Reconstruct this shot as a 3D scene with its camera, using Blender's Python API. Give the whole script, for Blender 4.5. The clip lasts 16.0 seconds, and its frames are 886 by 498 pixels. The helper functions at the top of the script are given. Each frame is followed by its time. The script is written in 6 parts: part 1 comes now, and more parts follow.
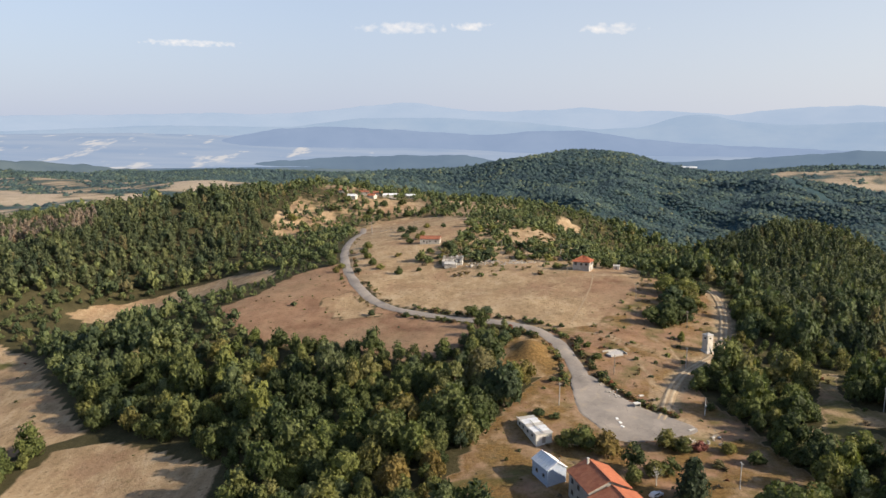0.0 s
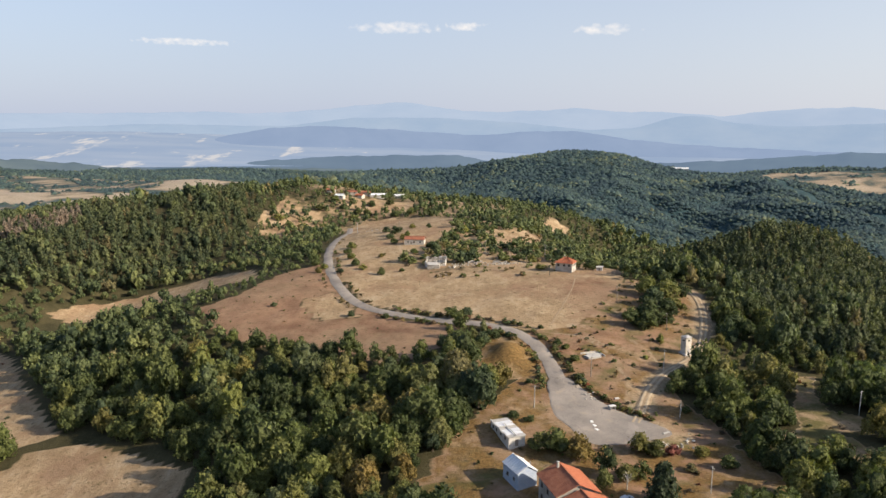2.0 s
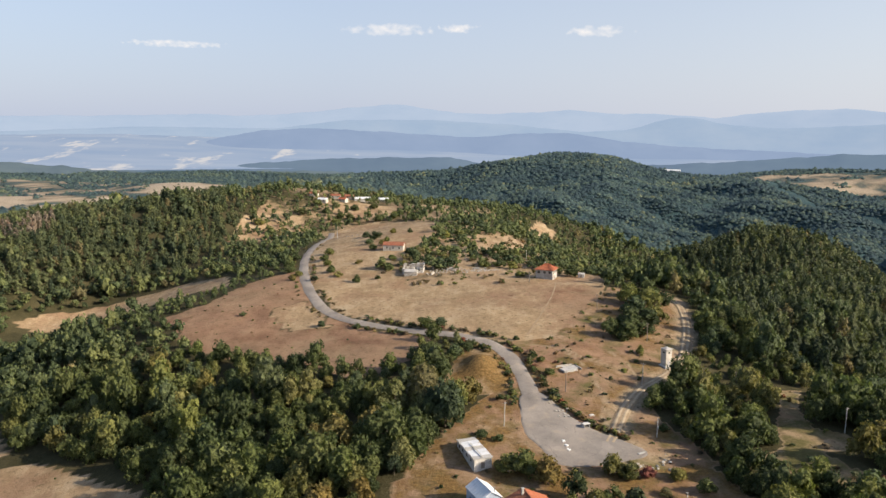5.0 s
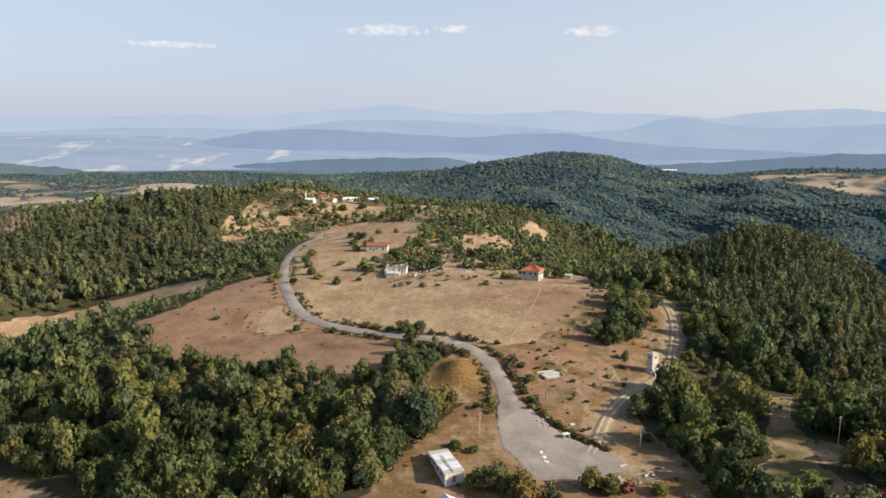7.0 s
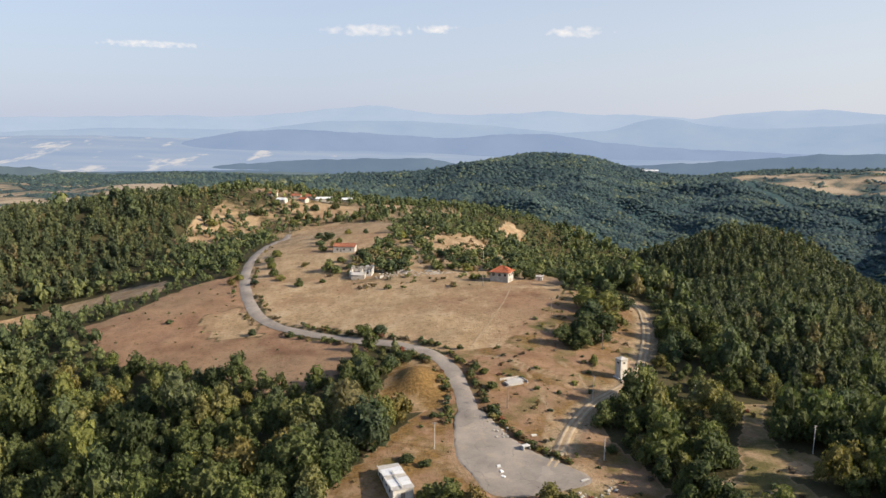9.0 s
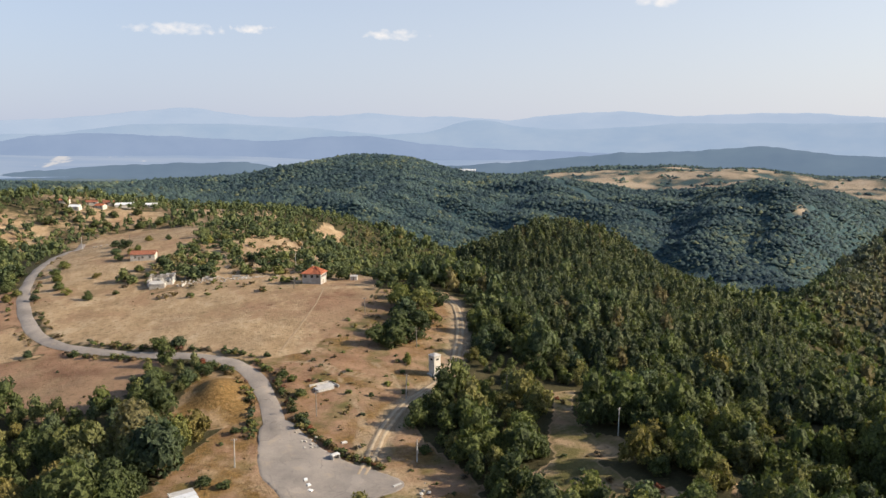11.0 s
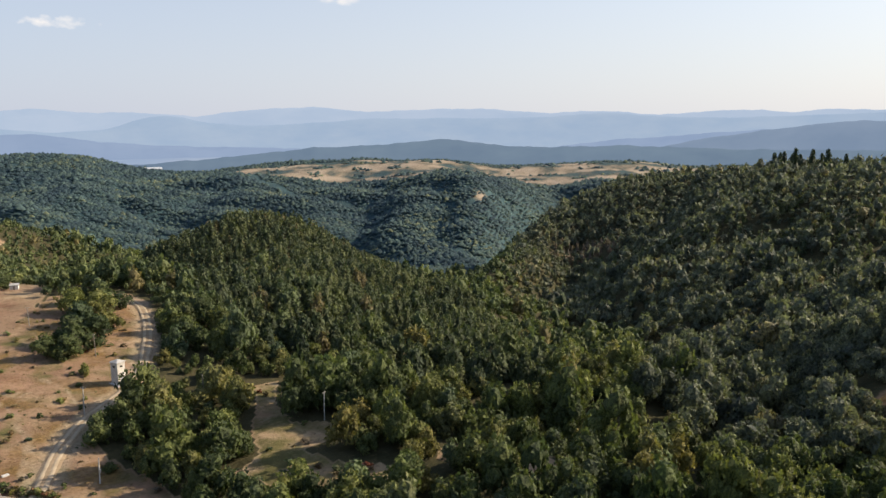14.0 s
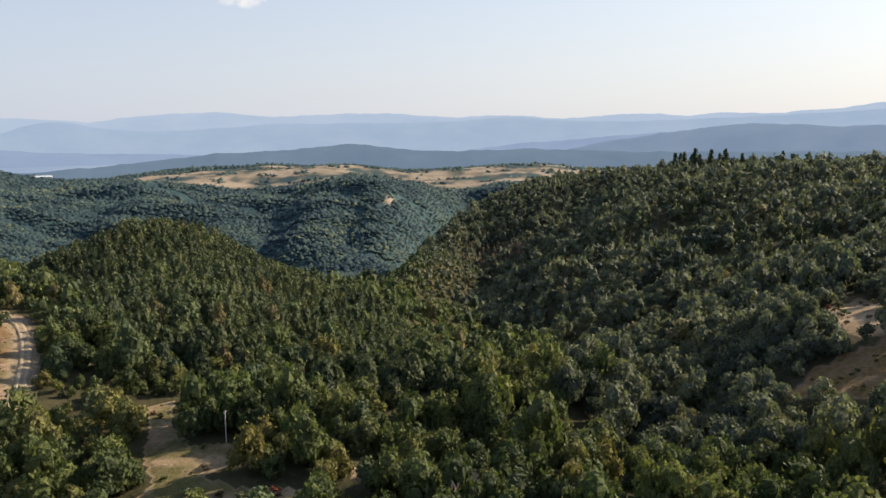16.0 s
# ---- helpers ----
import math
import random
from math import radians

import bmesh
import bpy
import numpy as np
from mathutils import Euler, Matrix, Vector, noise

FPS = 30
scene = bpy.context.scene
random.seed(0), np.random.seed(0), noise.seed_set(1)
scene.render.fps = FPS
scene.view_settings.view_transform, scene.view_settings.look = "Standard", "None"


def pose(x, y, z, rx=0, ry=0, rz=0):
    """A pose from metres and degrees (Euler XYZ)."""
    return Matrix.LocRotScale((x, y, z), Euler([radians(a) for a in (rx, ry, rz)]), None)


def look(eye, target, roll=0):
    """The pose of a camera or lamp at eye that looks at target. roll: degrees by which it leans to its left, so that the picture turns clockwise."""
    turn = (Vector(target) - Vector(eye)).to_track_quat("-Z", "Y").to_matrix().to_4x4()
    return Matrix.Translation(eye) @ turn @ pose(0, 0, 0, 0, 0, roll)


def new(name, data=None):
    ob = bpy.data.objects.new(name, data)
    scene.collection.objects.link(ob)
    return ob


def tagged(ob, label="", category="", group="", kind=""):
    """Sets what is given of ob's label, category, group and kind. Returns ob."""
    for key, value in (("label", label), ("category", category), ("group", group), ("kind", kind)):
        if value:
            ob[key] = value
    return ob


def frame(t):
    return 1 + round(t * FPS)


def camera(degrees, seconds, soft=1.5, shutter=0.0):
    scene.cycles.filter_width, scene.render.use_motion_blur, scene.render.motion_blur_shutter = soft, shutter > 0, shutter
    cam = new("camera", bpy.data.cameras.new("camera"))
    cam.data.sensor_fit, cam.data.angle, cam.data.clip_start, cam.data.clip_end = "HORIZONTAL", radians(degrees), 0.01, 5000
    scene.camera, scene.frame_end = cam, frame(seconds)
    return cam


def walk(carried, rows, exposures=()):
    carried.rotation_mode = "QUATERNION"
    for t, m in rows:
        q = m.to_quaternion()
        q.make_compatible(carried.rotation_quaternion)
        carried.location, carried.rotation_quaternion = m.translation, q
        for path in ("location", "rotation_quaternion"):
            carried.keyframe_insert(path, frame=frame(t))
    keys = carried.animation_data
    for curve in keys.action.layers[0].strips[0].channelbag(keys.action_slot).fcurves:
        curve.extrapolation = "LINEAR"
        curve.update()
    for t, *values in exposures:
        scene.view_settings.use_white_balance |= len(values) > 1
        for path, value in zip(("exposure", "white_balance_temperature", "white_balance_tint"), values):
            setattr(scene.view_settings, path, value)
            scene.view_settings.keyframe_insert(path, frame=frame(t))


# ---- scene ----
# ---------------------------------------------------------------- camera
cam = camera(59.0, 16.0)
PATH = [
    (0, (-4.382, -1.069, 88.610), (-4.299, 0.904, 88.295), 0.19),
    (0.5, (-2.776, -0.890, 88.606), (-2.689, 1.084, 88.292), 0.19),
    (1, (-1.078, -0.676, 88.589), (-0.987, 1.297, 88.273), 0.44),
    (1.5, (0.670, -0.210, 88.623), (0.764, 1.762, 88.306), 0.44),
    (2, (2.373, 0.719, 88.726), (2.470, 2.691, 88.411), 0.45),
    (2.5, (4.064, 2.139, 88.890), (4.163, 4.112, 88.576), 0.42),
    (3, (5.642, 4.037, 89.132), (5.744, 6.010, 88.820), 0.42),
    (3.5, (7.221, 6.214, 89.380), (7.325, 8.187, 89.067), 0.45),
    (4, (8.860, 8.495, 89.545), (8.967, 10.468, 89.234), 0.42),
    (6.5, (19.150, 23.087, 87.709), (19.264, 25.060, 87.400), 0.33),
    (7, (21.484, 26.280, 87.179), (21.599, 28.253, 86.871), 0.27),
    (7.5, (23.889, 29.551, 86.663), (24.003, 31.524, 86.355), 0.27),
    (8, (26.384, 32.882, 86.134), (26.498, 34.855, 85.826), 0.29),
    (8.2, (27.388, 34.224, 85.914), (27.501, 36.197, 85.606), 0.31),
    (10.3, (38.113, 48.486, 82.173), (38.507, 50.425, 81.883), 0.12),
    (10.5, (38.858, 49.171, 81.842), (39.307, 51.098, 81.552), 0.03),
    (11, (40.571, 50.712, 81.023), (41.157, 52.601, 80.726), -0.05),
    (11.5, (41.720, 51.815, 80.045), (42.441, 53.656, 79.741), -0.00),
    (12, (42.356, 52.603, 78.939), (43.205, 54.387, 78.627), -0.10),
    (12.5, (42.944, 53.389, 77.853), (43.896, 55.119, 77.538), -0.23),
    (13, (43.721, 54.438, 76.902), (44.775, 56.109, 76.590), -0.37),
    (13.5, (44.848, 55.842, 76.058), (45.997, 57.449, 75.748), -0.45),
    (14, (46.440, 57.695, 75.267), (47.687, 59.228, 74.958), -0.55),
    (14.5, (48.185, 59.813, 74.463), (49.494, 61.294, 74.155), -0.66),
    (15, (50.172, 62.149, 73.811), (51.538, 63.577, 73.503), -0.72),
    (15.5, (52.368, 64.690, 73.171), (53.781, 66.071, 72.862), -0.76),
    (16, (54.474, 67.426, 72.498), (55.891, 68.805, 72.199), -0.87),
]
walk(cam, [(t, look(e, a, r)) for t, e, a, r in PATH], [(0.0, 0.8, 6750, 10), (16.0, 0.8, 6750, 10)])

# ---------------------------------------------------------------- world and sun
SUN_EL, SUN_DIR = radians(27), Vector((0.92, -0.37, 0)).normalized()
world = bpy.data.worlds.new("world")
scene.world = world
world.use_nodes = True
wn = world.node_tree
wn.nodes.clear()
sky = wn.nodes.new("ShaderNodeTexSky")
sky.sky_type, sky.sun_disc = "NISHITA", False
sky.sun_elevation, sky.sun_rotation = SUN_EL, math.atan2(SUN_DIR.x, SUN_DIR.y)
sky.altitude, sky.air_density, sky.dust_density, sky.ozone_density = 500, 1.0, 1.8, 2.0
back = wn.nodes.new("ShaderNodeBackground")
back.inputs["Strength"].default_value = 0.11
# autumn haze: the lowest part of the sky pales evenly all round
coord, height_of, veil, hazy = (wn.nodes.new("ShaderNode" + k) for k in ("TexCoord", "SeparateXYZ", "ValToRGB", "Mix"))
hazy.data_type = "RGBA"
wn.links.new(coord.outputs["Generated"], height_of.inputs[0])
wn.links.new(height_of.outputs[2], veil.inputs["Fac"])
veil.color_ramp.elements[0].position, veil.color_ramp.elements[0].color = 0.0, (0.9, 0.9, 0.9, 1)
veil.color_ramp.elements[1].position, veil.color_ramp.elements[1].color = 0.5, (0.1, 0.1, 0.1, 1)
wn.links.new(veil.outputs["Color"], hazy.inputs["Factor"])
wn.links.new(sky.outputs[0], hazy.inputs[6])
# the veil is whiter towards the sun
sunward, glow, pale = (wn.nodes.new("ShaderNode" + k) for k in ("VectorMath", "MapRange", "Mix"))
sunward.operation, pale.data_type = "DOT_PRODUCT", "RGBA"
wn.links.new(coord.outputs["Generated"], sunward.inputs[0])
sunward.inputs[1].default_value = SUN_DIR
glow.inputs["From Min"].default_value, glow.inputs["From Max"].default_value = -0.45, 0.95
wn.links.new(sunward.outputs["Value"], glow.inputs["Value"])
wn.links.new(glow.outputs[0], pale.inputs["Factor"])
pale.inputs[6].default_value, pale.inputs[7].default_value = (2.75, 3.12, 4.05, 1), (4.35, 4.4, 4.6, 1)
wn.links.new(pale.outputs[2], hazy.inputs[7])
wn.links.new(hazy.outputs[2], back.inputs["Color"])
wn.links.new(back.outputs[0], wn.nodes.new("ShaderNodeOutputWorld").inputs["Surface"])
sun = new("sun", bpy.data.lights.new("sun", "SUN"))
sun.data.energy, sun.data.angle, sun.data.color = 4.6, radians(0.6), (1.0, 0.88, 0.72)
to_sun = SUN_DIR * math.cos(SUN_EL) + Vector((0, 0, math.sin(SUN_EL)))
sun.matrix_world = look(to_sun * 500, (0, 0, 0))


# ---------------------------------------------------------------- materials
class Nodes:
    """A material's node tree, with short calls for the nodes used here."""

    def __init__(self, name):
        self.mat = bpy.data.materials.new(name)
        self.mat.use_nodes = True
        self.t = self.mat.node_tree
        self.bsdf = self.t.nodes["Principled BSDF"]
        self.out = self.t.nodes["Material Output"]

    def add(self, kind, **values):
        n = self.t.nodes.new("ShaderNode" + kind)
        for key, v in values.items():
            setattr_node(n, key, v)
        return n

    def link(self, a, b):
        self.t.links.new(a, b)

    def where(self):
        return self.add("NewGeometry").outputs["Position"]

    def noise(self, scale, detail=4.0, rough=0.6, at=None, stretch=None):
        n = self.t.nodes.new("ShaderNodeTexNoise")
        n.inputs["Scale"].default_value, n.inputs["Detail"].default_value = scale, detail
        n.inputs["Roughness"].default_value = rough
        src = at or self.where()
        if stretch:
            m = self.t.nodes.new("ShaderNodeMapping")
            m.inputs["Scale"].default_value = stretch
            self.link(src, m.inputs["Vector"])
            src = m.outputs[0]
        self.link(src, n.inputs["Vector"])
        return n.outputs["Fac"]

    def attr(self, name):
        n = self.t.nodes.new("ShaderNodeAttribute")
        n.attribute_name = name
        return n.outputs["Fac"]

    def ramp(self, fac, *stops):
        n = self.t.nodes.new("ShaderNodeValToRGB")
        el = n.color_ramp.elements
        while len(el) < len(stops):
            el.new(0.5)
        for e, (p, c) in zip(el, stops):
            e.position = p
            e.color = (*c, 1) if len(c) == 3 else c
        self.link(fac, n.inputs["Fac"])
        return n.outputs["Color"]

    def mix(self, fac, a, b, how="MIX"):
        n = self.t.nodes.new("ShaderNodeMix")
        n.data_type, n.blend_type, n.clamp_factor = "RGBA", how, True
        for sock, v in ((n.inputs["Factor"], fac), (n.inputs[6], a), (n.inputs[7], b)):
            if isinstance(v, (int, float)):
                sock.default_value = v
            elif isinstance(v, tuple):
                sock.default_value = (*v, 1)
            else:
                self.link(v, sock)
        return n.outputs[2]

    def math(self, op, a, b=0.0, clamp=False):
        n = self.t.nodes.new("ShaderNodeMath")
        n.operation, n.use_clamp = op, clamp
        for sock, v in ((n.inputs[0], a), (n.inputs[1], b)):
            if isinstance(v, (int, float)):
                sock.default_value = v
            else:
                self.link(v, sock)
        return n.outputs[0]

    def bump(self, fac, strength, distance):
        n = self.t.nodes.new("ShaderNodeBump")
        n.inputs["Strength"].default_value, n.inputs["Distance"].default_value = strength, distance
        self.link(fac, n.inputs["Height"])
        self.link(n.outputs[0], self.bsdf.inputs["Normal"])

    def done(self, colour, rough=0.85, spec=0.3, metal=0.0):
        if isinstance(colour, tuple):
            self.bsdf.inputs["Base Color"].default_value = (*colour, 1)
        else:
            self.link(colour, self.bsdf.inputs["Base Color"])
        self.bsdf.inputs["Roughness"].default_value = rough
        self.bsdf.inputs["Specular IOR Level"].default_value = spec
        self.bsdf.inputs["Metallic"].default_value = metal
        return self.mat


def worn(name, colour, other, scale=1.5, rough=0.8, bump=0.15, spec=0.3, metal=0.0, fine=9.0):
    """A worn surface: two colours in large stains, and a fine grain."""
    m = Nodes(name)
    big = m.ramp(m.noise(scale, 5), (0.35, colour), (0.68, other))
    grain = m.noise(fine, 3)
    col = m.mix(0.35, big, m.ramp(grain, (0.3, (0.35, 0.35, 0.35)), (0.7, (1, 1, 1))), "MULTIPLY")
    m.bump(grain, bump, 0.05)
    return m.done(col, rough, spec, metal)


def ground_material():
    m = Nodes("ground")
    big, mid, fine = m.noise(0.012, 4), m.noise(0.07, 5, 0.65), m.noise(0.9, 4, 0.7)
    streak = m.noise(0.25, 3, 0.6, stretch=(1.0, 0.35, 1.0))
    floor = m.ramp(mid, (0.3, (0.035, 0.035, 0.016)), (0.7, (0.085, 0.072, 0.036)))
    straw = m.ramp(streak, (0.3, (0.30, 0.208, 0.120)), (0.55, (0.395, 0.285, 0.172)), (0.75, (0.465, 0.355, 0.230)))
    straw = m.mix(m.ramp(mid, (0.48, (0, 0, 0)), (0.66, (0.7, 0.7, 0.7))), straw, (0.23, 0.155, 0.085))
    brown = m.ramp(mid, (0.3, (0.164, 0.092, 0.056)), (0.5, (0.264, 0.155, 0.096)), (0.72, (0.35, 0.224, 0.14)))
    worn_spot = m.noise(0.03, 6, 0.7)
    straw = m.mix(m.ramp(worn_spot, (0.50, (0, 0, 0)), (0.62, (0.75, 0.75, 0.75))), straw, (0.27, 0.165, 0.10))
    straw = m.mix(m.ramp(m.noise(0.045, 5, 0.7), (0.30, (0.7, 0.7, 0.7)), (0.42, (0, 0, 0))), straw, (0.455, 0.36, 0.24))
    brown = m.mix(m.ramp(worn_spot, (0.36, (0.6, 0.6, 0.6)), (0.48, (0, 0, 0))), brown, (0.30, 0.215, 0.13))
    brown = m.mix(m.ramp(big, (0.45, (0, 0, 0)), (0.62, (0.45, 0.45, 0.45))), brown, (0.30, 0.22, 0.135))
    green = m.ramp(mid, (0.35, (0.085, 0.085, 0.028)), (0.65, (0.17, 0.14, 0.058)))
    rust = m.ramp(fine, (0.3, (0.12, 0.07, 0.025)), (0.7, (0.25, 0.155, 0.06)))
    edge = m.noise(0.16, 4, 0.7)

    def ragged(name):
        v = m.math("ADD", m.attr(name), m.math("MULTIPLY", m.math("SUBTRACT", edge, 0.5), 1.1))
        return m.ramp(v, (0.34, (0, 0, 0)), (0.68, (1, 1, 1)))

    col = m.mix(ragged("straw"), floor, straw)
    col = m.mix(ragged("brown"), col, brown)
    col = m.mix(ragged("green"), col, green)
    col = m.mix(ragged("rust"), col, rust)
    col = m.mix(m.math("MULTIPLY", ragged("trail"), 0.55), col, m.ramp(fine, (0.3, (0.33, 0.25, 0.165)), (0.7, (0.45, 0.36, 0.25))))
    # ground below the far woods: blue-green, with haze put into its colour
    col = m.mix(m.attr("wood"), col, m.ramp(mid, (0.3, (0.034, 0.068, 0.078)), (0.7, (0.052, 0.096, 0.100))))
    # straw fields beyond a kilometre: paler and greyer, haze painted in
    col = m.mix(m.attr("hazed_straw"), col, m.ramp(mid, (0.3, (0.30, 0.25, 0.19)), (0.7, (0.44, 0.38, 0.30))))
    tufts = m.ramp(m.noise(0.55, 5, 0.75), (0.54, (0, 0, 0)), (0.66, (0.7, 0.7, 0.7)))
    col = m.mix(tufts, col, (0.105, 0.085, 0.04))
    col = m.mix(0.35, col, m.ramp(fine, (0.25, (0.45, 0.45, 0.45)), (0.75, (1, 1, 1))), "MULTIPLY")
    m.bump(fine, 0.7, 0.5)
    return m.done(col, 0.95, 0.1)


def foliage_material(name, dark, mid_tone, light, autumn, joined=True, patch=0.05, clump=1.3, relief=0.8, hues=True):
    """Leaves: each tree has its own tone, a few turn yellow, each leaf clump varies a little."""
    m = Nodes(name)
    tone = m.attr("tint") if joined else m.add("ObjectInfo").outputs["Random"]
    col = m.ramp(tone, (0.0, dark), (0.45, mid_tone), (0.88, light), (0.94, autumn))
    island = m.add("NewGeometry").outputs["Random Per Island"]
    col = m.mix(1.0, col, m.ramp(island, (0.0, (0.78, 0.78, 0.8)), (1.0, (1.16, 1.14, 1.05))), "MULTIPLY")
    col = m.mix(1.0, col, m.ramp(m.noise(patch, 3), (0.35, (0.75, 0.78, 0.8)), (0.65, (1.15, 1.1, 1.0))), "MULTIPLY")
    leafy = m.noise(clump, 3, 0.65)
    # leaf clumps vary in tone; the gaps between them are darkened, painted shade
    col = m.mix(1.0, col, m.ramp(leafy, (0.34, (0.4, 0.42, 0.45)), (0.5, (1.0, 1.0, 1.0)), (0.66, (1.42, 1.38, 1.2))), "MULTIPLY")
    if hues:
        kind = m.math("FRACT", m.math("MULTIPLY", tone, 13.7))
        col = m.mix(1.0, col, m.ramp(kind, (0.0, (1, 1, 1)), (0.50, (1, 1, 1)), (0.54, (1.1, 1.08, 0.95)), (0.72, (1.0, 1.05, 0.95)), (0.75, (0.82, 0.93, 1.25)), (0.88, (1.0, 1.02, 1.4)), (0.95, (1.15, 1.0, 0.95))), "MULTIPLY")
    m.bump(leafy, 0.6, relief)
    m.done(col, 0.72, 0.2)
    # leaves let some light through
    thin, both = m.add("BsdfTranslucent"), m.add("MixShader")
    m.link(m.mix(1.0, col, (1.35, 1.45, 0.85), "MULTIPLY"), thin.inputs["Color"])
    both.inputs[0].default_value = 0.26
    m.link(m.bsdf.outputs[0], both.inputs[1])
    m.link(thin.outputs[0], both.inputs[2])
    m.link(both.outputs[0], m.out.inputs["Surface"])
    return m.mat


def asphalt_material():
    """Old asphalt: patched in large fields, stained, with wandering cracks and gravel at the surface."""
    m = Nodes("old_asphalt")
    base = m.ramp(m.noise(0.09, 5, 0.65), (0.34, (0.215, 0.190, 0.170)), (0.5, (0.265, 0.235, 0.208)), (0.68, (0.325, 0.286, 0.250)))
    cells = m.t.nodes.new("ShaderNodeTexVoronoi")
    cells.inputs["Scale"].default_value = 0.13
    warp = m.t.nodes.new("ShaderNodeVectorMath")
    warp.operation = "ADD"
    jitter = m.t.nodes.new("ShaderNodeTexNoise")
    jitter.inputs["Scale"].default_value, jitter.inputs["Detail"].default_value = 0.35, 3.0
    spread = m.t.nodes.new("ShaderNodeVectorMath")
    spread.operation, spread.inputs["Scale"].default_value = "SCALE", 3.0
    m.link(m.where(), jitter.inputs["Vector"])
    m.link(jitter.outputs["Color"], spread.inputs[0])
    m.link(m.where(), warp.inputs[0])
    m.link(spread.outputs[0], warp.inputs[1])
    m.link(warp.outputs[0], cells.inputs["Vector"])
    col = m.mix(0.5, base, m.ramp(cells.outputs["Color"], (0.0, (0.72, 0.71, 0.70)), (1.0, (1.1, 1.08, 1.05))), "MULTIPLY")
    for scale, wide in ((0.13, 0.012), (0.4, 0.012)):
        crack = m.t.nodes.new("ShaderNodeTexVoronoi")
        crack.feature, crack.inputs["Scale"].default_value = "DISTANCE_TO_EDGE", scale
        m.link(warp.outputs[0], crack.inputs["Vector"])
        line = m.ramp(crack.outputs["Distance"], (0.0, (0.6, 0.6, 0.6)), (wide, (0, 0, 0)))
        col = m.mix(m.math("MULTIPLY", line, m.ramp(m.noise(0.12, 2), (0.45, (0, 0, 0)), (0.55, (1, 1, 1)))), col, (0.10, 0.088, 0.075))
    grit = m.noise(2.4, 4, 0.7)
    col = m.mix(0.35, col, m.ramp(grit, (0.3, (0.6, 0.6, 0.6)), (0.7, (1.15, 1.13, 1.1))), "MULTIPLY")
    dust = m.ramp(m.noise(0.22, 5, 0.7), (0.55, (0, 0, 0)), (0.72, (0.5, 0.5, 0.5)))
    col = m.mix(dust, col, (0.36, 0.29, 0.21))
    m.bump(grit, 0.25, 0.04)
    return m.done(col, 0.92, 0.25)


def setattr_node(n, key, v):
    n.inputs[key].default_value = v


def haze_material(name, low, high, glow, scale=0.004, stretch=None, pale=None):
    """Distance seen through many kilometres of air: scattered light painted in as a blue glow."""
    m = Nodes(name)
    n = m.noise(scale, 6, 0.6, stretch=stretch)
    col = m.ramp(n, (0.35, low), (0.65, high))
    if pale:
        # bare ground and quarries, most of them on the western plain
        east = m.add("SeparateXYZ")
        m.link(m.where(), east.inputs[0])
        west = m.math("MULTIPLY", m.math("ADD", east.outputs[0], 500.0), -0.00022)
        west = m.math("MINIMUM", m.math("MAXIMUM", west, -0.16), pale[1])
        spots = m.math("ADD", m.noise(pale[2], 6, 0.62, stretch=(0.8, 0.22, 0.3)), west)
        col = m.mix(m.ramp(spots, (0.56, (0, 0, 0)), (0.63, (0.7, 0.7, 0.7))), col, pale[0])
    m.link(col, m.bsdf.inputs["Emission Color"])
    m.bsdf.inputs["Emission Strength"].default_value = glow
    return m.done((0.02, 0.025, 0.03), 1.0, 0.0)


GROUND = ground_material()
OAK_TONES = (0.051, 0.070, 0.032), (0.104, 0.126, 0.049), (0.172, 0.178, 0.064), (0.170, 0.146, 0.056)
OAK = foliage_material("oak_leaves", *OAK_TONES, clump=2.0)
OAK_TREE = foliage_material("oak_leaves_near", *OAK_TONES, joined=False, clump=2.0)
# oak leaves further off: bluer than the near ones, haze painted into the colour
HAZED_HILL_OAK = foliage_material("hazed_hillside_leaves", (0.058, 0.081, 0.043), (0.104, 0.132, 0.062), (0.154, 0.174, 0.074), (0.175, 0.155, 0.08), hues=False)
HAZED_EAST_OAK = foliage_material("hazed_valley_leaves", (0.074, 0.087, 0.068), (0.130, 0.146, 0.104), (0.190, 0.200, 0.134), (0.19, 0.17, 0.10), hues=False)
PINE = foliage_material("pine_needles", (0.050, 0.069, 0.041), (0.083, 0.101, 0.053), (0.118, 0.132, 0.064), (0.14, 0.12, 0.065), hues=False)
# far woods: blue tones with lifted darks, haze painted into the leaves
HAZED_FAR_WOOD = foliage_material("hazed_distant_leaves", (0.050, 0.084, 0.105), (0.068, 0.110, 0.120), (0.106, 0.146, 0.120), (0.17, 0.19, 0.12), patch=0.007, clump=0.25, relief=0.5, hues=False)
DEAD = foliage_material("dead_needles", (0.16, 0.125, 0.105), (0.20, 0.16, 0.14), (0.24, 0.20, 0.175), (0.2, 0.12, 0.09), hues=False)
DRY = foliage_material("dry_shrub", (0.10, 0.075, 0.04), (0.15, 0.11, 0.06), (0.2, 0.16, 0.09), (0.16, 0.06, 0.035))
RED_LEAF = worn("red_leaves", (0.13, 0.04, 0.03), (0.2, 0.07, 0.05), 1.0, 0.85, 0.3)
BLEACHED = worn("bleached_wood", (0.45, 0.42, 0.37), (0.58, 0.55, 0.5), 1.0, 0.9, 0.2)
BARK = worn("bark", (0.10, 0.075, 0.05), (0.17, 0.14, 0.11), 2.0, 0.95, 0.5)
ASPHALT = asphalt_material()
SOIL = worn("dry_soil", (0.27, 0.19, 0.115), (0.36, 0.27, 0.17), 0.3, 0.95, 0.4, fine=1.5)
